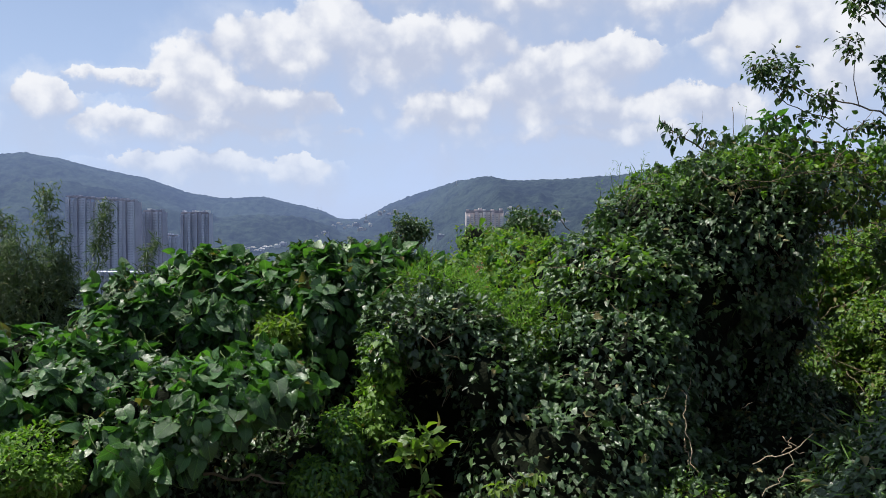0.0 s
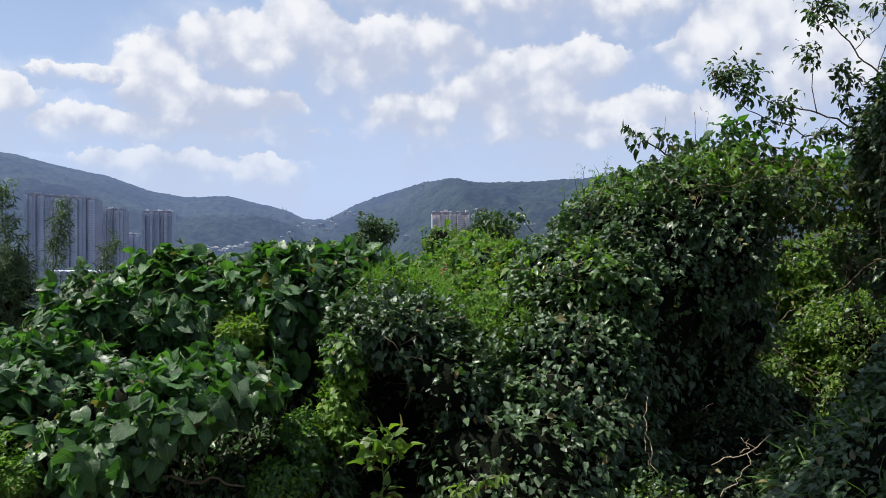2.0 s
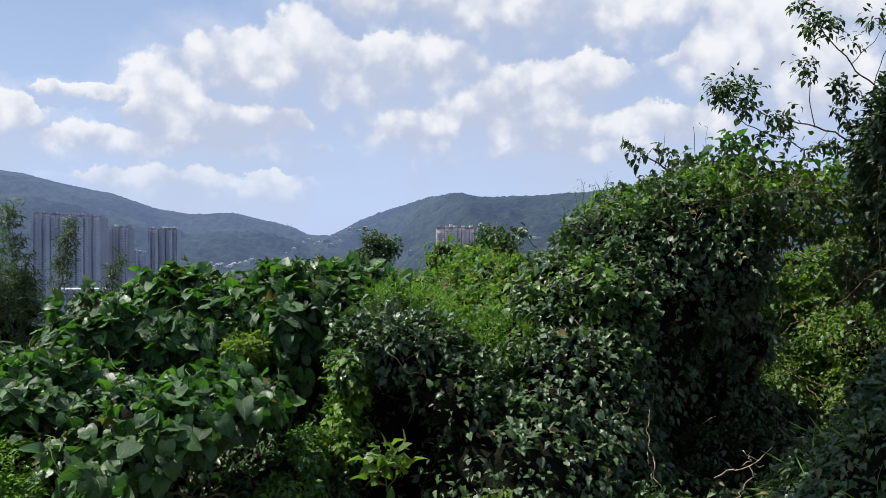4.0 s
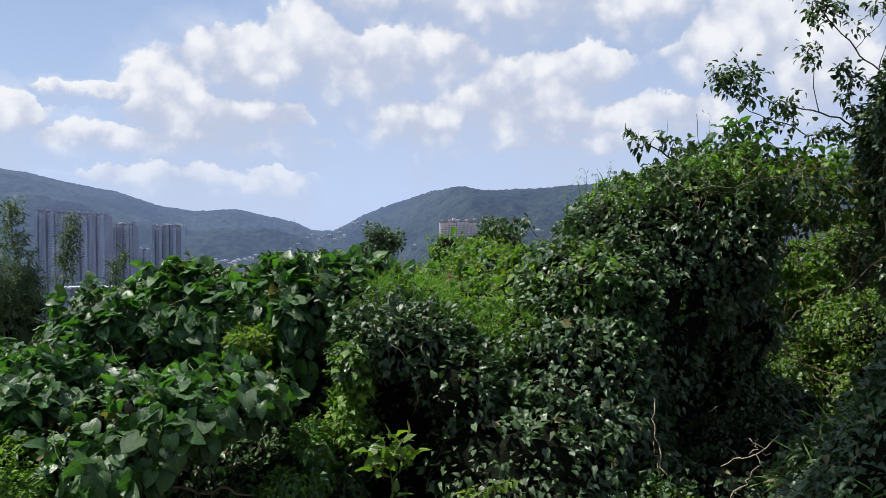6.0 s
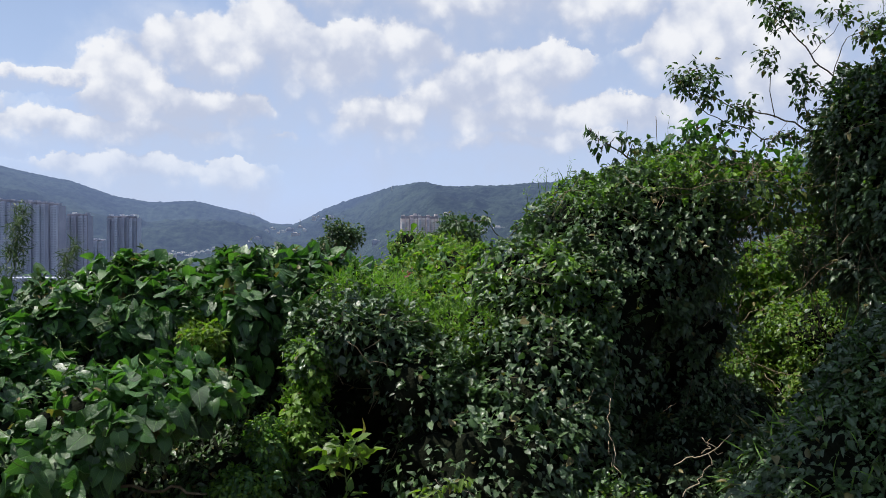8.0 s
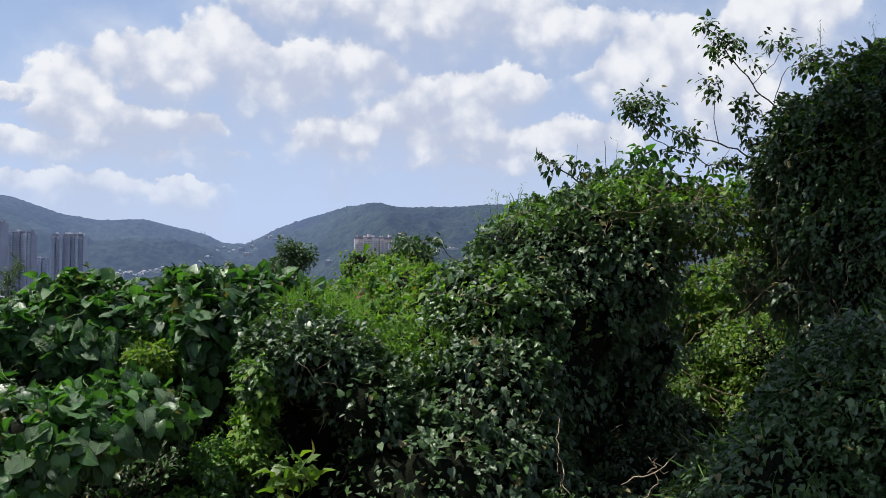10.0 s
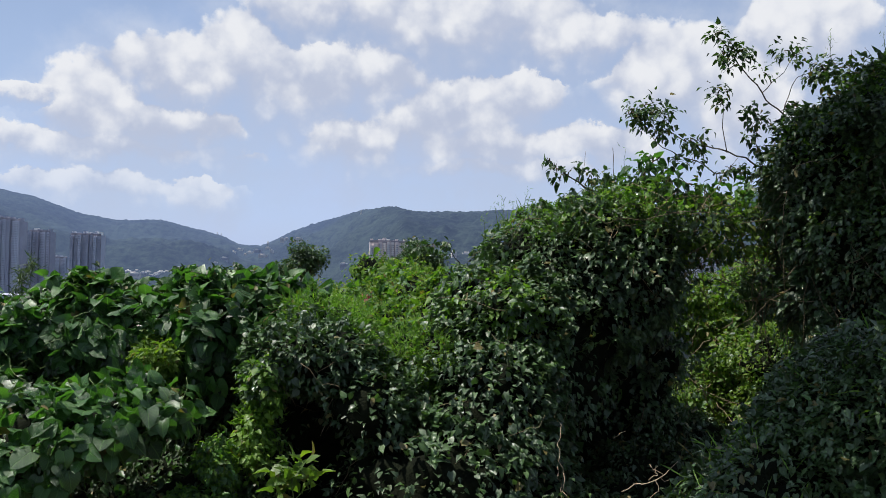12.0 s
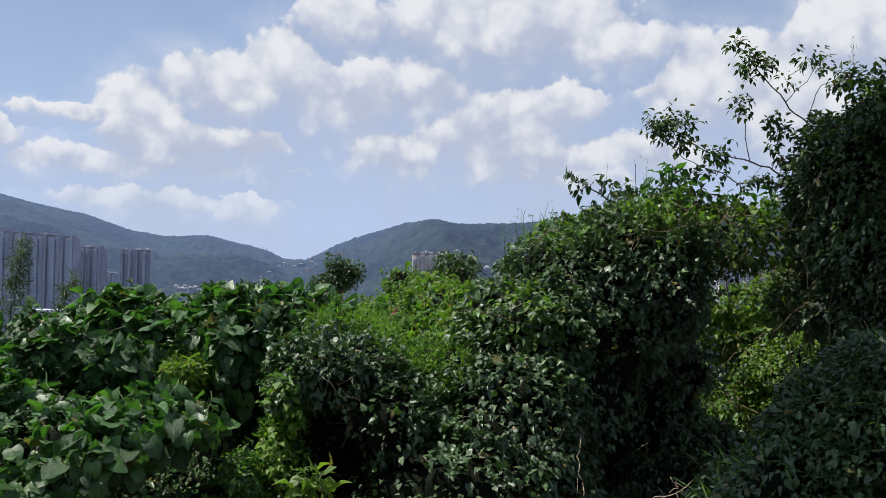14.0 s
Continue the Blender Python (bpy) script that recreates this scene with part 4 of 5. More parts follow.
HANG = [(4.03, 6.84, 3.37, 0.19, 0.30, 0.58), (4.08, 7.45, 3.01, 0.12, 0.20, 0.32), (4.09, 6.64, 2.85, 0.21, 0.35, 0.42)]
T_HANG = thicket("hanging_vine", "curtain of dark hanging vines across the gap", "vine", HANG, [
    ("vine_foliage", 2000, L_HEART, 0.06, M_VINE, dict(VINE, gaps=0.7, gap_freq=6.0, depth=0.16)),
], 27, 0, 0.12)


# shoots and bare stems that break the outlines
shoots(T_MOUND, MOUND[:3], 70, 0.14, L_HEART, 0.05, M_BRIGHT, 101, 0.75, low=3.3)
shoots(T_MOUND, MOUND[:3], 200, 0.12, L_HEART, 0.052, M_VINE, 119, 0.2, low=3.2)
shoots(T_MOUND, MOUND, 260, 0.10, L_HEART, 0.055, M_VINE, 102, -0.2)
trailers(T_MOUND, MOUND, 150, 0.55, 103, M_VINESTEM)
shoots(T_LIP, LIP[2:3], 60, 0.09, L_HEART, 0.05, M_BRIGHT, 104, -0.2)
shoots(T_LIP, LIP[:2], 110, 0.09, L_HEART, 0.05, M_VINE, 121, 0.0)
trailers(T_LIP, LIP_OUT[:2], 22, 0.35, 105, M_VINESTEM)
shoots(T_SADDLE, SADDLE, 240, 0.09, L_SMALL, 0.042, M_BRIGHT, 106, 0.0)
shoots(T_RIDGE, RIDGE_BUSH[:5], 80, 0.11, L_BROAD, 0.10, M_BROAD, 107, 0.3, 5)
trailers(T_RIDGE, RIDGE_BUSH, 160, 0.35, 108, M_GREENSTEM, 0.004)
trailers(ARM, ARM_BUSH, 120, 0.30, 109, M_GREENSTEM, 0.004)
shoots(T_BACK, BACK, 220, 0.12, L_SMALL, 0.06, M_YELLOW, 110, 0.1, 9)
shoots(T_GAP, GAP, 200, 0.25, L_SMALL, 0.065, M_YELLOW, 111, -0.2, 9)
trailers(T_LOOSE, LOOSE, 70, 0.6, 131, M_VINESTEM, 0.006, -0.6)
trailers(T_GAP, GAP, 120, 0.6, 112, M_VINESTEM, 0.005, 0.2)
shoots(T_TALL, TALL[:3], 220, 0.16, L_HEART, 0.06, M_TREE, 113, 0.1)
trailers(T_TALL, TALL[:2], 26, 0.5, 120, M_DRY, 0.003, 0.2)
trailers(T_TALL, TALL, 130, 0.6, 114, M_VINESTEM)
trailers(T_HANG, HANG, 45, 0.7, 122, M_VINESTEM, 0.004, 1.2)
trailers(T_NEAR, NEAR, 50, 0.4, 115, M_GREENSTEM)
shoots(T_NEAR, NEAR, 90, 0.12, L_HEART, 0.05, M_VINE, 116, 0.0)
shoots(T_ARCH, ARCH, 60, 0.18, L_HEART, 0.06, M_BRIGHT, 117, 0.0)
trailers(T_ARCH, ARCH, 70, 0.6, 118, M_VINESTEM, 0.004, 0.3)


# ---- trees, bamboo, branches ----
def sprays(clusters, shape, size, rs, hang=0.6):
    """Leaves in loose bunches round points: x, y, z, spread, count."""
    at, tip, nor = [], [], []
    for x, y, z, sp, n in clusters:
        n = int(n * 2.0)
        d = np.clip(rs.normal(size=(n, 3)), -1.5, 1.5) * sp * np.array([0.55, 0.55, 0.45])
        at.append(np.array([x, y, z]) + d)
        out = unit(d + 1e-6)
        tip.append(out * 0.7 - UP * hang + rs.normal(size=(n, 3)) * 0.35)
        nor.append(UP * 0.9 + out * 0.5 + rs.normal(size=(n, 3)) * 0.4)
    at, tip, nor = np.concatenate(at), unit(np.concatenate(tip)), unit(np.concatenate(nor))
    return place(shape, at, tip, nor, size * rs.uniform(0.6, 1.25, len(at)))


def twigs_to(clusters, limbs, rs, r=0.004):
    """Thin twigs from the closest limb point to every bunch, and a few spokes inside it."""
    pts = np.concatenate([np.array(q) for q in limbs])
    out = []
    for x, y, z, sp, n in clusters:
        c = np.array([x, y, z])
        a = pts[np.argmin(np.sum((pts - c) ** 2, 1))]
        out.append(tube(bent(a, c, 6, -0.02, 0.008, rs), r * 1.5, r * 0.7, 4))
        for k in range(max(2, int(n) // 9)):
            out.append(tube(bent(c, c + rs.normal(size=3) * sp * 0.5, 4, 0.0, 0.005, rs), r * 0.7, r * 0.4, 3))
    return out


def branchy(name, label, category, base, limbs, clusters, leaf, size, mat, seed, bark=None, r0=0.022, r1=0.005, hang=0.6):
    rs = np.random.RandomState(seed)
    t = thing(name, base, label, category)
    smooth = []
    for n, q in enumerate(limbs):
        pts = np.concatenate([bent(q[i], q[i + 1], 5, 0.0, 0.008, rs)[: (5 if i == len(q) - 2 else 4)] for i in range(len(q) - 1)])
        smooth.append(pts)
        w = 1.0 if n < 3 else 0.5
        v, f = tube(pts, r0 * w, r1 * w, 6)
        raw("limb", local(v, t), f, bark or M_BARK, t)
    v, f, _ = join(twigs_to(clusters, smooth, rs))
    raw("twig_growth", local(v, t), f, bark or M_BARK, t, kind="stuff")
    v, f, uv = sprays(clusters, leaf, size, rs, hang)
    raw("foliage", local(v, t), f, mat, t, uv=uv, kind="stuff")
    return t


def bunches(limbs, n, spread, count, seed, start=0.3):
    """Leaf bunches strung along limbs, thicker towards the tips."""
    rs = np.random.RandomState(seed)
    ln = np.array([sum(np.linalg.norm(np.subtract(q[i + 1], q[i])) for i in range(len(q) - 1)) for q in limbs])
    out = []
    for k in rs.choice(len(limbs), size=n, p=ln / ln.sum()):
        q = np.array(limbs[k])
        u = (start + (1 - start) * rs.uniform() ** 0.7) * (len(q) - 1)
        i = min(int(u), len(q) - 2)
        c = q[i] + (q[i + 1] - q[i]) * (u - i) + rs.normal(size=3) * np.array([0.06, 0.06, 0.05])
        out.append((*c, spread * rs.uniform(0.6, 1.2), int(count * rs.uniform(0.5, 1.3))))
    return out


TREE_LIMBS = [
    [(4.80, 7.15, 3.47), (4.39, 7.20, 3.93), (4.00, 7.25, 4.11), (3.80, 7.28, 4.09), (3.52, 7.26, 4.07), (3.23, 7.25, 4.20), (2.96, 7.29, 4.35), (2.69, 7.22, 4.56)],
    [(4.00, 7.25, 4.11), (3.81, 7.27, 4.23), (3.51, 7.31, 4.31), (3.27, 7.34, 4.36), (3.03, 7.33, 4.49), (2.85, 7.30, 4.66)],
    [(4.80, 7.15, 3.47), (4.44, 7.28, 4.41), (4.18, 7.31, 4.65), (3.99, 7.34, 4.84), (3.74, 7.32, 5.09), (3.55, 7.29, 5.30), (3.49, 7.30, 5.38)],
    [(3.99, 7.34, 4.84), (4.18, 7.31, 5.03), (4.34, 7.28, 5.24)],
    [(4.18, 7.31, 4.65), (4.29, 7.29, 4.98), (4.45, 7.27, 5.06), (4.58, 7.15, 5.05)],
    [(3.64, 7.29, 4.27), (3.60, 7.29, 4.69), (3.50, 7.30, 4.85)],
    [(3.98, 7.25, 4.12), (3.90, 7.26, 4.44), (3.87, 7.26, 4.62)],
]
branchy("tree", "thin sparse-leaved tree limbs rising out of the vines", "tree", (4.80, 7.15, 3.47), TREE_LIMBS,
        bunches(TREE_LIMBS, 40, 0.11, 13, 43, 0.35) + [(2.77, 7.21, 4.60, 0.15, 15), (2.89, 7.19, 4.67, 0.15, 15), (3.06, 7.27, 4.56, 0.15, 15), (3.34, 7.28, 4.37, 0.15, 14), (4.17, 7.30, 5.23, 0.13, 24), (3.67, 7.27, 5.18, 0.12, 20), (3.88, 7.26, 4.57, 0.12, 22), (3.94, 7.25, 4.30, 0.10, 20), (4.48, 7.16, 5.02, 0.2, 34), (4.58, 6.95, 4.98, 0.18, 30), (4.70, 6.73, 4.99, 0.16, 22)],
        L_OVATE, 0.058, M_TREE, 41, r0=0.009, r1=0.003, hang=0.35)
branchy("sapling", "leafy sprig reaching out above the vine mound", "plant", (2.98, 7.95, 3.79), [
    [(2.98, 7.95, 3.79), (2.49, 7.86, 3.96), (2.24, 7.76, 4.10), (2.09, 7.76, 4.22)]],
    [(2.11, 7.76, 4.18, 0.07, 4), (2.19, 7.76, 4.08, 0.09, 6), (2.33, 7.81, 4.11, 0.10, 7), (2.46, 7.81, 4.12, 0.10, 7), (2.56, 7.86, 4.09, 0.07, 4), (2.21, 7.76, 4.00, 0.06, 3)],
    L_OVATE, 0.075, M_TREE, 42, r0=0.012, r1=0.003)
branchy("sapling", "arching branch with large fresh green leaves", "plant", (2.79, 7.85, 3.68), [
    [(2.73, 7.85, 3.68), (2.81, 7.76, 3.90), (3.02, 7.66, 4.01), (3.27, 7.66, 4.03), (3.60, 7.76, 4.01), (3.83, 7.86, 3.83)],
    [(2.92, 7.66, 3.92), (3.03, 7.66, 4.15), (3.17, 7.67, 4.27)],
    [(3.27, 7.66, 4.03), (3.30, 7.55, 3.76), (3.28, 7.55, 3.51)]],
    [(2.94, 7.66, 4.13, 0.13, 16), (3.08, 7.67, 4.22, 0.10, 12), (3.20, 7.66, 4.02, 0.18, 24), (2.97, 7.66, 3.96, 0.14, 18), (3.37, 7.66, 3.89, 0.16, 20), (3.67, 7.76, 3.90, 0.18, 24), (3.93, 7.76, 3.82, 0.18, 24), (3.18, 7.55, 3.78, 0.15, 18), (4.14, 7.86, 3.99, 0.15, 18)],
    L_HEART, 0.088, M_BROAD, 43, r0=0.016, r1=0.006)


def bamboo(base, top, n, spread, seed, label, from_t=0.25):
    rs = np.random.RandomState(seed)
    t = thing("bamboo", base, label, "bamboo", "bamboo culms")
    pts = bent(base, top, 14, 0.0, 0.02, rs)
    v, f = tube(pts, 0.016, 0.003, 6)
    raw("culm", local(v, t), f, M_GREENSTEM, t)
    at, tw = [], []
    for k in range(n // 10):
        u = from_t + (1 - from_t) * rs.uniform() ** 0.8
        c = pts[min(13, int(u * 13))] * (1 - (u * 13) % 1) + pts[min(13, int(u * 13) + 1)] * ((u * 13) % 1)
        e = c + unit(rs.normal(size=3) * np.array([1, 1, 0.3]) + UP * 0.5) * spread * rs.uniform(0.4, 1.0) * (1.25 - u * 0.8)
        tw.append(tube(bent(c, e, 4, 0.02, 0.01, rs), 0.004, 0.0015, 3))
        at.append(c + (e - c) * rs.uniform(0.4, 1.05, (9, 1)) + rs.normal(size=(9, 3)) * 0.03)
    at = np.concatenate(at)
    m = len(at)
    tip = unit(rs.normal(size=(m, 3)) + np.array([0.2, 0, -0.35]))
    v, f, uv = place(L_BLADE, at, tip, unit(UP + rs.normal(size=(m, 3)) * 0.6), 0.12 * rs.uniform(0.6, 1.3, m))
    raw("foliage", local(v, t), f, M_BAMBOO, t, uv=uv, kind="stuff")
    v, f, _ = join(tw)
    raw("twig_growth", local(v, t), f, M_GREENSTEM, t, kind="stuff")


LB = "slender green bamboo culm with drooping narrow leaves"
for k, (a, b, n, sp) in enumerate([
    ((-4.97, 11.28, 1.43), (-5.28, 11.35, 3.76), 1300, 0.50), ((-4.84, 11.80, 1.99), (-4.68, 11.84, 3.60), 760, 0.28), ((-4.13, 11.80, 2.15), (-3.97, 11.83, 3.06), 420, 0.2),
    ((-5.43, 11.28, 1.43), (-5.93, 11.34, 3.42), 900, 0.45), ((-5.66, 11.28, 1.43), (-5.47, 10.83, 3.26), 800, 0.4), ((-5.20, 11.28, 1.43), (-4.97, 11.32, 2.88), 600, 0.35),
    ((-5.34, 10.29, 1.60), (-5.69, 10.34, 3.54), 900, 0.45), ((-5.62, 10.29, 1.60), (-5.97, 10.34, 3.47), 800, 0.45), ((-5.11, 10.78, 1.51), (-5.29, 10.83, 3.04), 700, 0.4), ((-5.47, 10.78, 1.51), (-5.48, 10.33, 3.05), 700, 0.4)]):
    bamboo(a, b, n, sp, 60 + k, LB)
thicket("bamboo_clump", "dense grey-green bamboo thicket in partial shade", "bamboo", [(-5.58, 11.30, 2.04, 0.61, 0.70, 0.57), (-6.19, 11.31, 2.35, 0.69, 0.70, 0.76), (-5.05, 11.29, 1.89, 0.31, 0.50, 0.42), (-5.25, 11.5, 2.40, 0.36, 0.40, 0.50)], [
    ("blade_growth", 20000, L_BLADE, 0.12, M_BAMBOO, dict(FINE, hang=0.5, depth=0.25, gaps=0.25)),
], 25, 0.55, 0.15)


def small_tree(base, crown, n, size, mat, seed, label):
    rs = np.random.RandomState(seed)
    t = thing("tree", base, label, "tree")
    c = np.array(crown)
    for q in crown:
        v, f = tube(bent(base, q[:3], 7, 0, 0.02, rs), 0.06, 0.012, 6)
        raw("trunk", local(v, t), f, M_BARK, t)
    cl = []
    for q in crown:
        for k in range(26):
            d = unit(rs.normal(size=3)) * rs.uniform(0.35, 1.0)
            cl.append((*(np.array(q[:3]) + d * np.array(q[3:])), 0.22, n // (26 * len(crown))))
    v, f, uv = sprays(cl, L_OVATE, size, rs, 0.2)
    raw("crown", local(v, t), f, mat, t, uv=uv, kind="stuff")


small_tree((-0.73, 18.32, 2.40), [(-0.77, 18.34, 3.27, 0.14, 0.20, 0.25), (-0.43, 18.34, 3.17, 0.15, 0.20, 0.15), (-0.68, 18.33, 2.96, 0.25, 0.30, 0.12), (-1.08, 18.33, 2.89, 0.20, 0.25, 0.10)], 1500, 0.07, M_TREE, 71, "small dark round-leaved tree on the slope")
small_tree((1.42, 14.33, 2.78), [(1.42, 14.34, 3.32, 0.16, 0.30, 0.15), (1.27, 14.34, 3.08, 0.12, 0.30, 0.10), (1.72, 14.34, 3.20, 0.17, 0.30, 0.10)], 1500, 0.06, M_TREE, 72, "small dark bushy tree behind the scrub")
branchy("sapling", "thin dark twig with small leaves above the scrub", "plant", (1.51, 9.34, 3.20), [[(1.51, 9.34, 3.20), (1.35, 9.34, 3.39), (1.14, 9.34, 3.39), (0.98, 9.34, 3.34)]],
    [(1.35, 9.34, 3.39, 0.08, 10), (1.20, 9.34, 3.40, 0.08, 10), (1.04, 9.34, 3.35, 0.08, 10)], L_SMALL, 0.075, M_TREE, 44, r0=0.006, r1=0.003)

branchy("flower", "small pink blossoms among the creepers", "flower", (0.51, 9.52, 2.62), [[(0.51, 9.52, 2.62), (0.49, 9.32, 2.75), (0.48, 9.22, 2.80)]],
    [(0.47, 9.12, 2.81, 0.05, 3), (0.51, 9.13, 2.83, 0.04, 2)], L_SMALL, 0.04, M_PINK_PETAL, 49, M_GREENSTEM, 0.004, 0.002)


def stalks(label, spots, seed):
    """Seed-bearing grass stalks."""
    rs = np.random.RandomState(seed)
    for a, b in spots:
        t = thing("grass_stalk", a, label, "grass", "grass stalks")
        p = bent(a, b, 7, 0, 0.008, rs)
        v, f = tube(p, 0.003, 0.0012, 4)
        raw("stem", local(v, t), f, M_GREENSTEM, t)
        at = p[rs.randint(3, 7, 16)] + rs.normal(size=(16, 3)) * 0.018
        v, f, uv = place(L_BLADE, at, unit(rs.normal(size=(16, 3)) + UP), unit(rs.normal(size=(16, 3))), rs.uniform(0.02, 0.05, 16))
        raw("seed_growth", local(v, t), f, M_GRASS, t, uv=uv, kind="stuff")


stalks("thin green grass stalk standing above the vines", [((1.54, 6.94, 3.51), (1.51, 6.95, 3.78)), ((1.59, 6.94, 3.53), (1.60, 6.95, 3.74)), ((1.73, 7.05, 3.58), (1.76, 7.05, 3.82)), ((1.76, 7.05, 3.58), (1.81, 7.05, 3.76)), ((1.50, 6.94, 3.51), (1.46, 6.95, 3.69)), ((1.37, 6.94, 3.40), (1.37, 6.95, 3.60)), ((2.83, 7.55, 3.81), (2.79, 7.57, 4.31)), ((4.32, 6.77, 4.97), (4.29, 6.77, 5.26)), ((4.78, 6.71, 5.03), (4.74, 6.71, 5.27))], 46)

# ---- small things near by ----
branchy("sprout", "young sprout with bright yellow-green lobed leaves", "plant", (-0.03, 5.28, 1.42), [[(-0.03, 5.28, 1.42), (-0.02, 5.24, 1.71), (-0.04, 5.20, 1.91), (-0.03, 5.20, 1.96)], [(-0.03, 5.24, 1.75), (0.06, 5.20, 1.85)], [(-0.03, 5.24, 1.78), (-0.13, 5.20, 1.81)]],
    [(-0.01, 5.20, 1.97, 0.09, 9), (-0.11, 5.20, 1.93, 0.08, 8), (0.07, 5.20, 1.90, 0.07, 5), (-0.13, 5.15, 1.84, 0.06, 4), (-0.05, 5.20, 1.91, 0.08, 6), (-0.05, 5.19, 1.64, 0.08, 6)], L_HEART, 0.085, M_YELLOW, 47, M_GREENSTEM, 0.005, 0.003, hang=-0.05)
branchy("fern_frond", "yellow-green compound frond lying over the vines", "plant", (0.38, 5.49, 1.53), [[(0.34, 5.49, 1.51), (0.48, 5.39, 1.61), (0.62, 5.39, 1.68), (0.73, 5.39, 1.71)]],
    [(0.43, 5.39, 1.60, 0.05, 8), (0.51, 5.39, 1.63, 0.05, 8), (0.60, 5.39, 1.67, 0.05, 8), (0.69, 5.39, 1.70, 0.04, 8)], L_SMALL, 0.055, M_YELLOW, 48, M_GREENSTEM, 0.004, 0.002)


def stick(name, label, pts, r, mat, seed):
    """A crooked bare stem through points."""
    rs = np.random.RandomState(seed)
    t = thing(name, pts[0], label, "branch")
    p = np.concatenate([bent(pts[i], pts[i + 1], 5, 0, 0.012, rs)[: (5 if i == len(pts) - 2 else 4)] for i in range(len(pts) - 1)])
    v, f = tube(p, r * 0.62, r * 0.35, 6)
    raw("stem", local(v, t), f, mat, t)


stick("dead_branch", "bare grey-brown dead branch lying in the undergrowth", [(-1.63, 6.18, 1.46), (-1.36, 6.08, 1.45), (-1.14, 5.98, 1.47), (-0.86, 5.98, 1.45)], 0.020, M_VINESTEM, 80)
stick("dead_branch", "bare grey-brown dead branch lying in the undergrowth", [(0.53, 5.59, 1.65), (0.71, 5.59, 1.57), (0.86, 5.59, 1.49)], 0.004, M_BARK, 81)
stick("dry_twig", "dry straw-coloured twig hanging in the gully", [(2.27, 5.99, 1.59), (2.38, 5.89, 1.67), (2.54, 5.90, 1.73), (2.65, 5.90, 1.83)], 0.007, M_DRY, 82)
stick("dry_twig", "dry straw-coloured twig hanging in the gully", [(2.43, 5.89, 1.70), (2.48, 5.90, 1.75), (2.50, 5.90, 1.80)], 0.005, M_DRY, 83)
stick("dry_twig", "dry straw-coloured twig hanging in the gully", [(2.44, 5.90, 1.81), (2.54, 5.90, 1.74), (2.59, 5.90, 1.70)], 0.005, M_DRY, 84)
stick("dry_twig", "dry straw-coloured twig hanging in the gully", [(2.26, 5.79, 1.43), (2.38, 5.79, 1.52), (2.46, 5.84, 1.62), (2.48, 5.89, 1.70)], 0.006, M_DRY, 85)
stick("dry_vine", "bare pale dry vine stem on the mound", [(1.87, 5.89, 1.55), (1.83, 5.94, 1.69), (1.81, 6.00, 1.79), (1.81, 6.10, 1.91), (1.86, 6.30, 2.05)], 0.006, M_DRY, 86)
stick("dry_vine", "bare pale dry vine stem on the mound", [(1.80, 5.89, 1.57), (1.80, 5.94, 1.69), (1.79, 6.00, 1.79)], 0.004, M_DRY, 87)
stick("dry_vine", "bare pale dry vine stem on the mound", [(1.86, 6.30, 1.93), (1.94, 6.40, 2.03), (2.03, 6.51, 2.16)], 0.004, M_DRY, 88)
stick("dry_vine", "bare pale dry vine stem on the mound", [(2.37, 6.50, 1.86), (2.47, 6.50, 1.92)], 0.004, M_DRY, 89)
stick("woody_vine", "woody brown vine stem over the mound top", [(2.19, 6.95, 3.72), (2.38, 6.85, 3.57), (2.65, 6.85, 3.61), (3.06, 6.95, 3.53), (3.53, 7.25, 3.62)], 0.006, M_VINESTEM, 90)
stick("woody_vine", "woody brown vine stem over the mound top", [(2.42, 6.95, 3.67), (2.60, 6.95, 3.76), (2.97, 7.05, 3.68), (3.43, 7.25, 3.64)], 0.005, M_VINESTEM, 91)
stick("woody_vine", "woody brown vine stem over the mound top", [(2.39, 6.74, 3.39), (2.45, 6.85, 3.53), (2.63, 6.85, 3.57), (2.97, 7.05, 3.64)], 0.004, M_VINESTEM, 92)
stick("woody_vine", "woody brown vine stem in the gap", [(3.29, 7.35, 3.48), (3.63, 7.44, 3.38), (3.98, 7.54, 3.26)], 0.016, M_BARK, 93)
stick("woody_vine", "woody brown vine stem in the gap", [(3.58, 7.54, 3.16), (3.93, 7.63, 3.06), (4.29, 7.73, 2.90)], 0.008, M_BARK, 94)


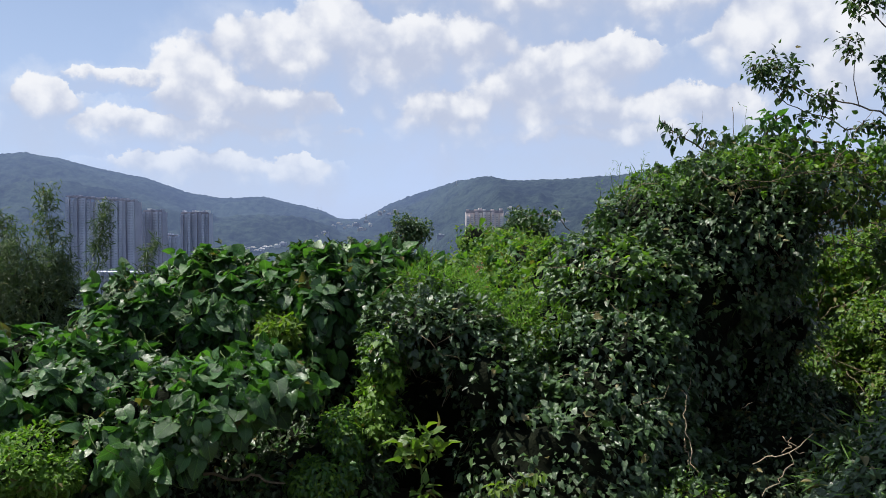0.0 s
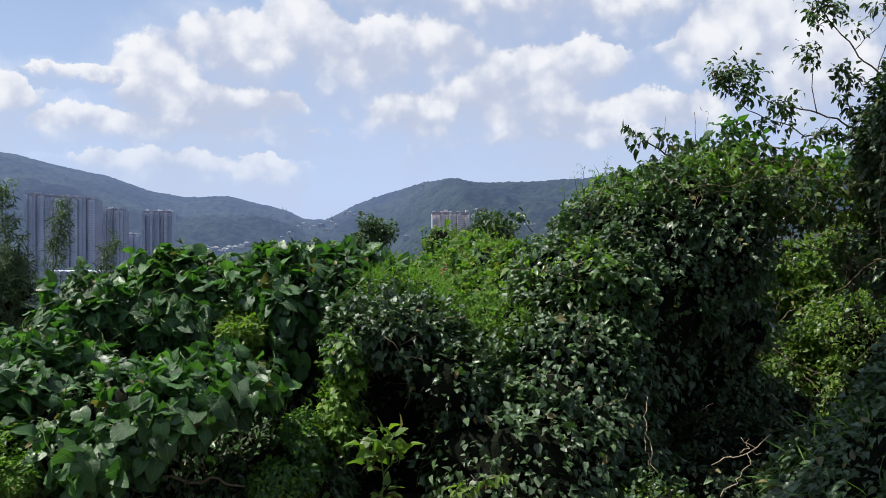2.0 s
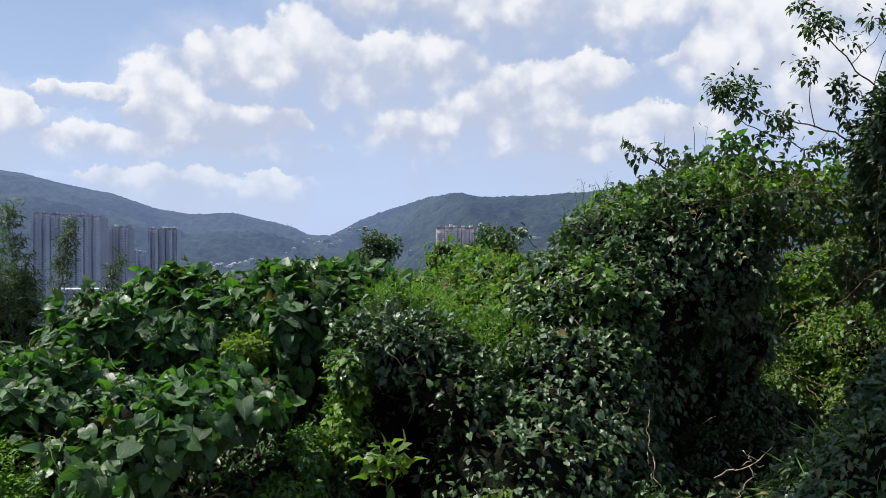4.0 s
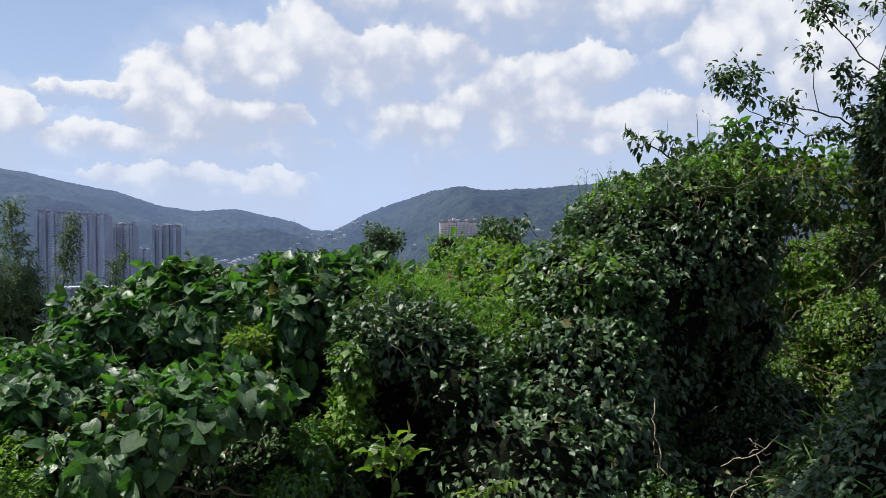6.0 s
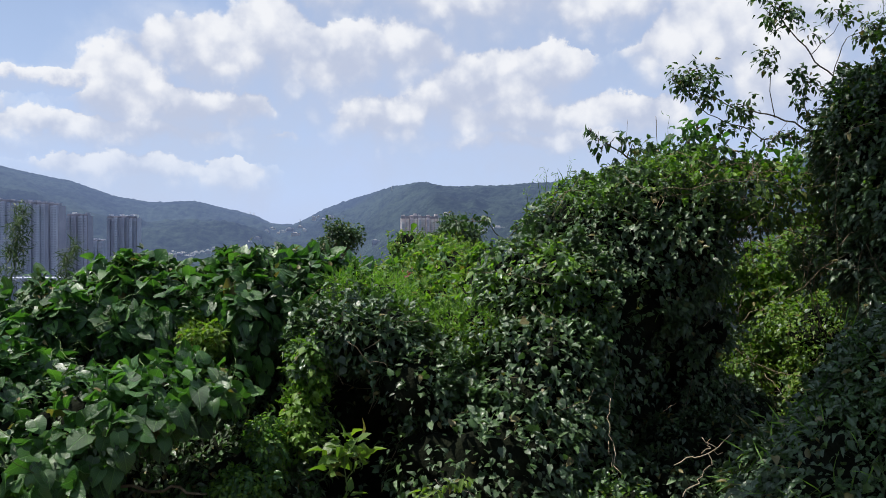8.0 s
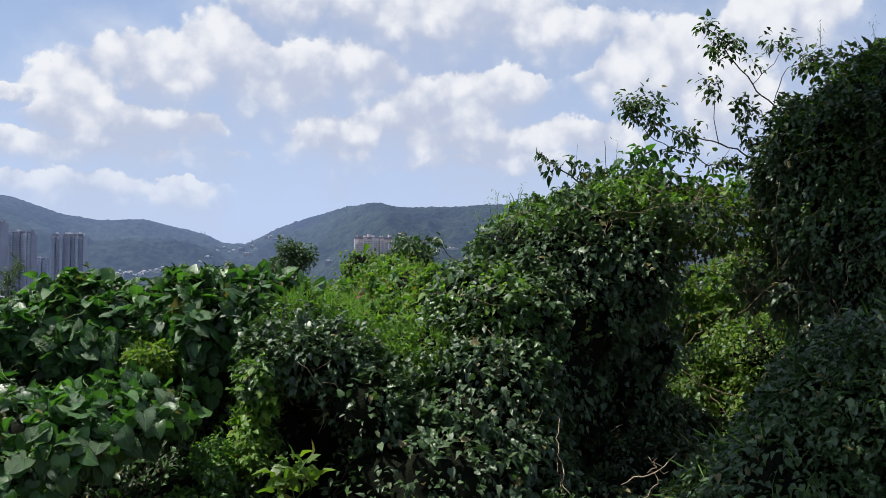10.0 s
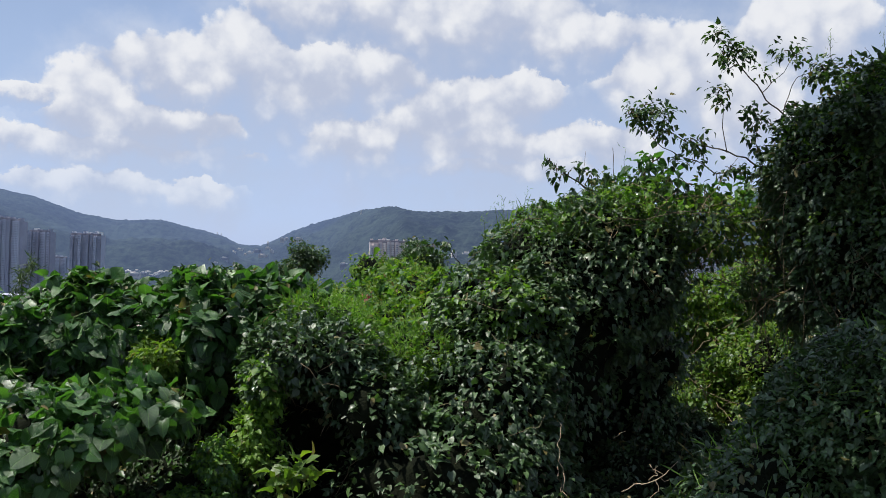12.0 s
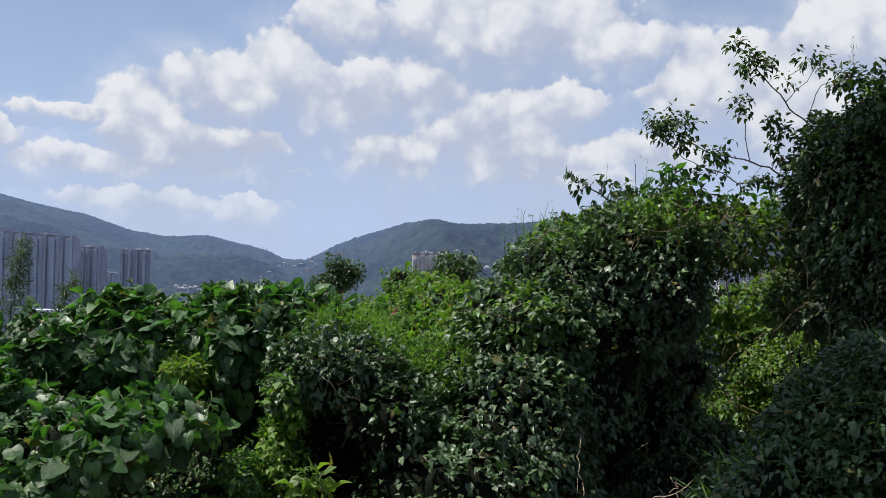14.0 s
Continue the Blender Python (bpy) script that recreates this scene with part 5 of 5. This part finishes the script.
def unseen_shade_tree():
    """Unseen tree added by the path so that its crown shades the near bank."""
    rs = np.random.RandomState(90)
    t = thing("tree", (-2.6, -2.4, 1.4), "unseen leafy tree added beside the path to shade the near bank", "tree")
    limbs = [[(-2.6, -2.4, 1.2), (-2.5, -1.8, 4.0), (-2.1, 0.4, 6.4), (-0.6, 2.6, 6.6), (0.6, 4.3, 6.8)], [(-2.1, 0.4, 6.4), (-0.2, 2.8, 7.0), (1.6, 4.6, 7.4)], [(0.6, 4.3, 6.8), (1.6, 5.0, 7.5), (2.4, 5.8, 8.0)], [(-2.1, 0.4, 6.4), (0.4, 1.6, 6.6), (2.4, 2.9, 6.4), (4.0, 4.4, 7.2)]]
    for k, q in enumerate(limbs):
        v, f = tube(np.concatenate([bent(q[i], q[i + 1], 5, 0, 0.03, rs)[:4] for i in range(len(q) - 1)]), (0.11, 0.06, 0.05, 0.05)[k], 0.03, 8)
        raw("trunk" if k == 0 else "limb", local(v, t), f, M_BARK, t)
    cl = []
    # crown clumps set out of view, towards the sun from the right-hand banks
    for c in ((0.5, 4.2, 6.7), (1.0, 4.2, 6.9), (0.2, 3.9, 6.6), (1.4, 4.5, 7.3), (2.3, 5.7, 8.0), (1.9, 5.3, 7.6), (2.1, 6.3, 8.0), (2.6, 6.0, 8.4), (2.2, 3.2, 6.3), (3.0, 3.4, 6.4), (3.5, 4.0, 6.7), (2.6, 2.6, 6.2), (3.9, 4.6, 7.3), (3.6, 2.8, 6.5)):
        for k in range(60):
            d = rs.normal(size=3) * np.array([0.5, 0.5, 0.28])
            cl.append((*(np.array(c) + d), 0.25, 14))
    v, f, uv = sprays(cl, L_OVATE, 0.12, rs, 0.3)
    raw("crown", local(v, t), f, M_TREE, t, uv=uv, kind="stuff")


unseen_shade_tree()

# leaves that can be picked apart, on shared meshes
single_leaves(ARM, ARM_BUSH, 290, 0.115, 15, L_BROAD, M_BROAD_ONE)
single_leaves(T_RIDGE, RIDGE_BUSH[:5], 290, 0.12, 14, L_BROAD, M_BROAD_ONE)
single_leaves(T_NEAR, NEAR, 280, 0.046, 23, L_HEART, M_VINE_ONE, 0.06)
single_leaves(T_MOUND, MOUND[5:8], 290, 0.062, 11, L_HEART, M_VINE_ONE, 0.10, 1.4)
single_leaves(T_LIP, LIP[:1], 110, 0.055, 12, L_HEART, M_VINE_ONE, 0.06)
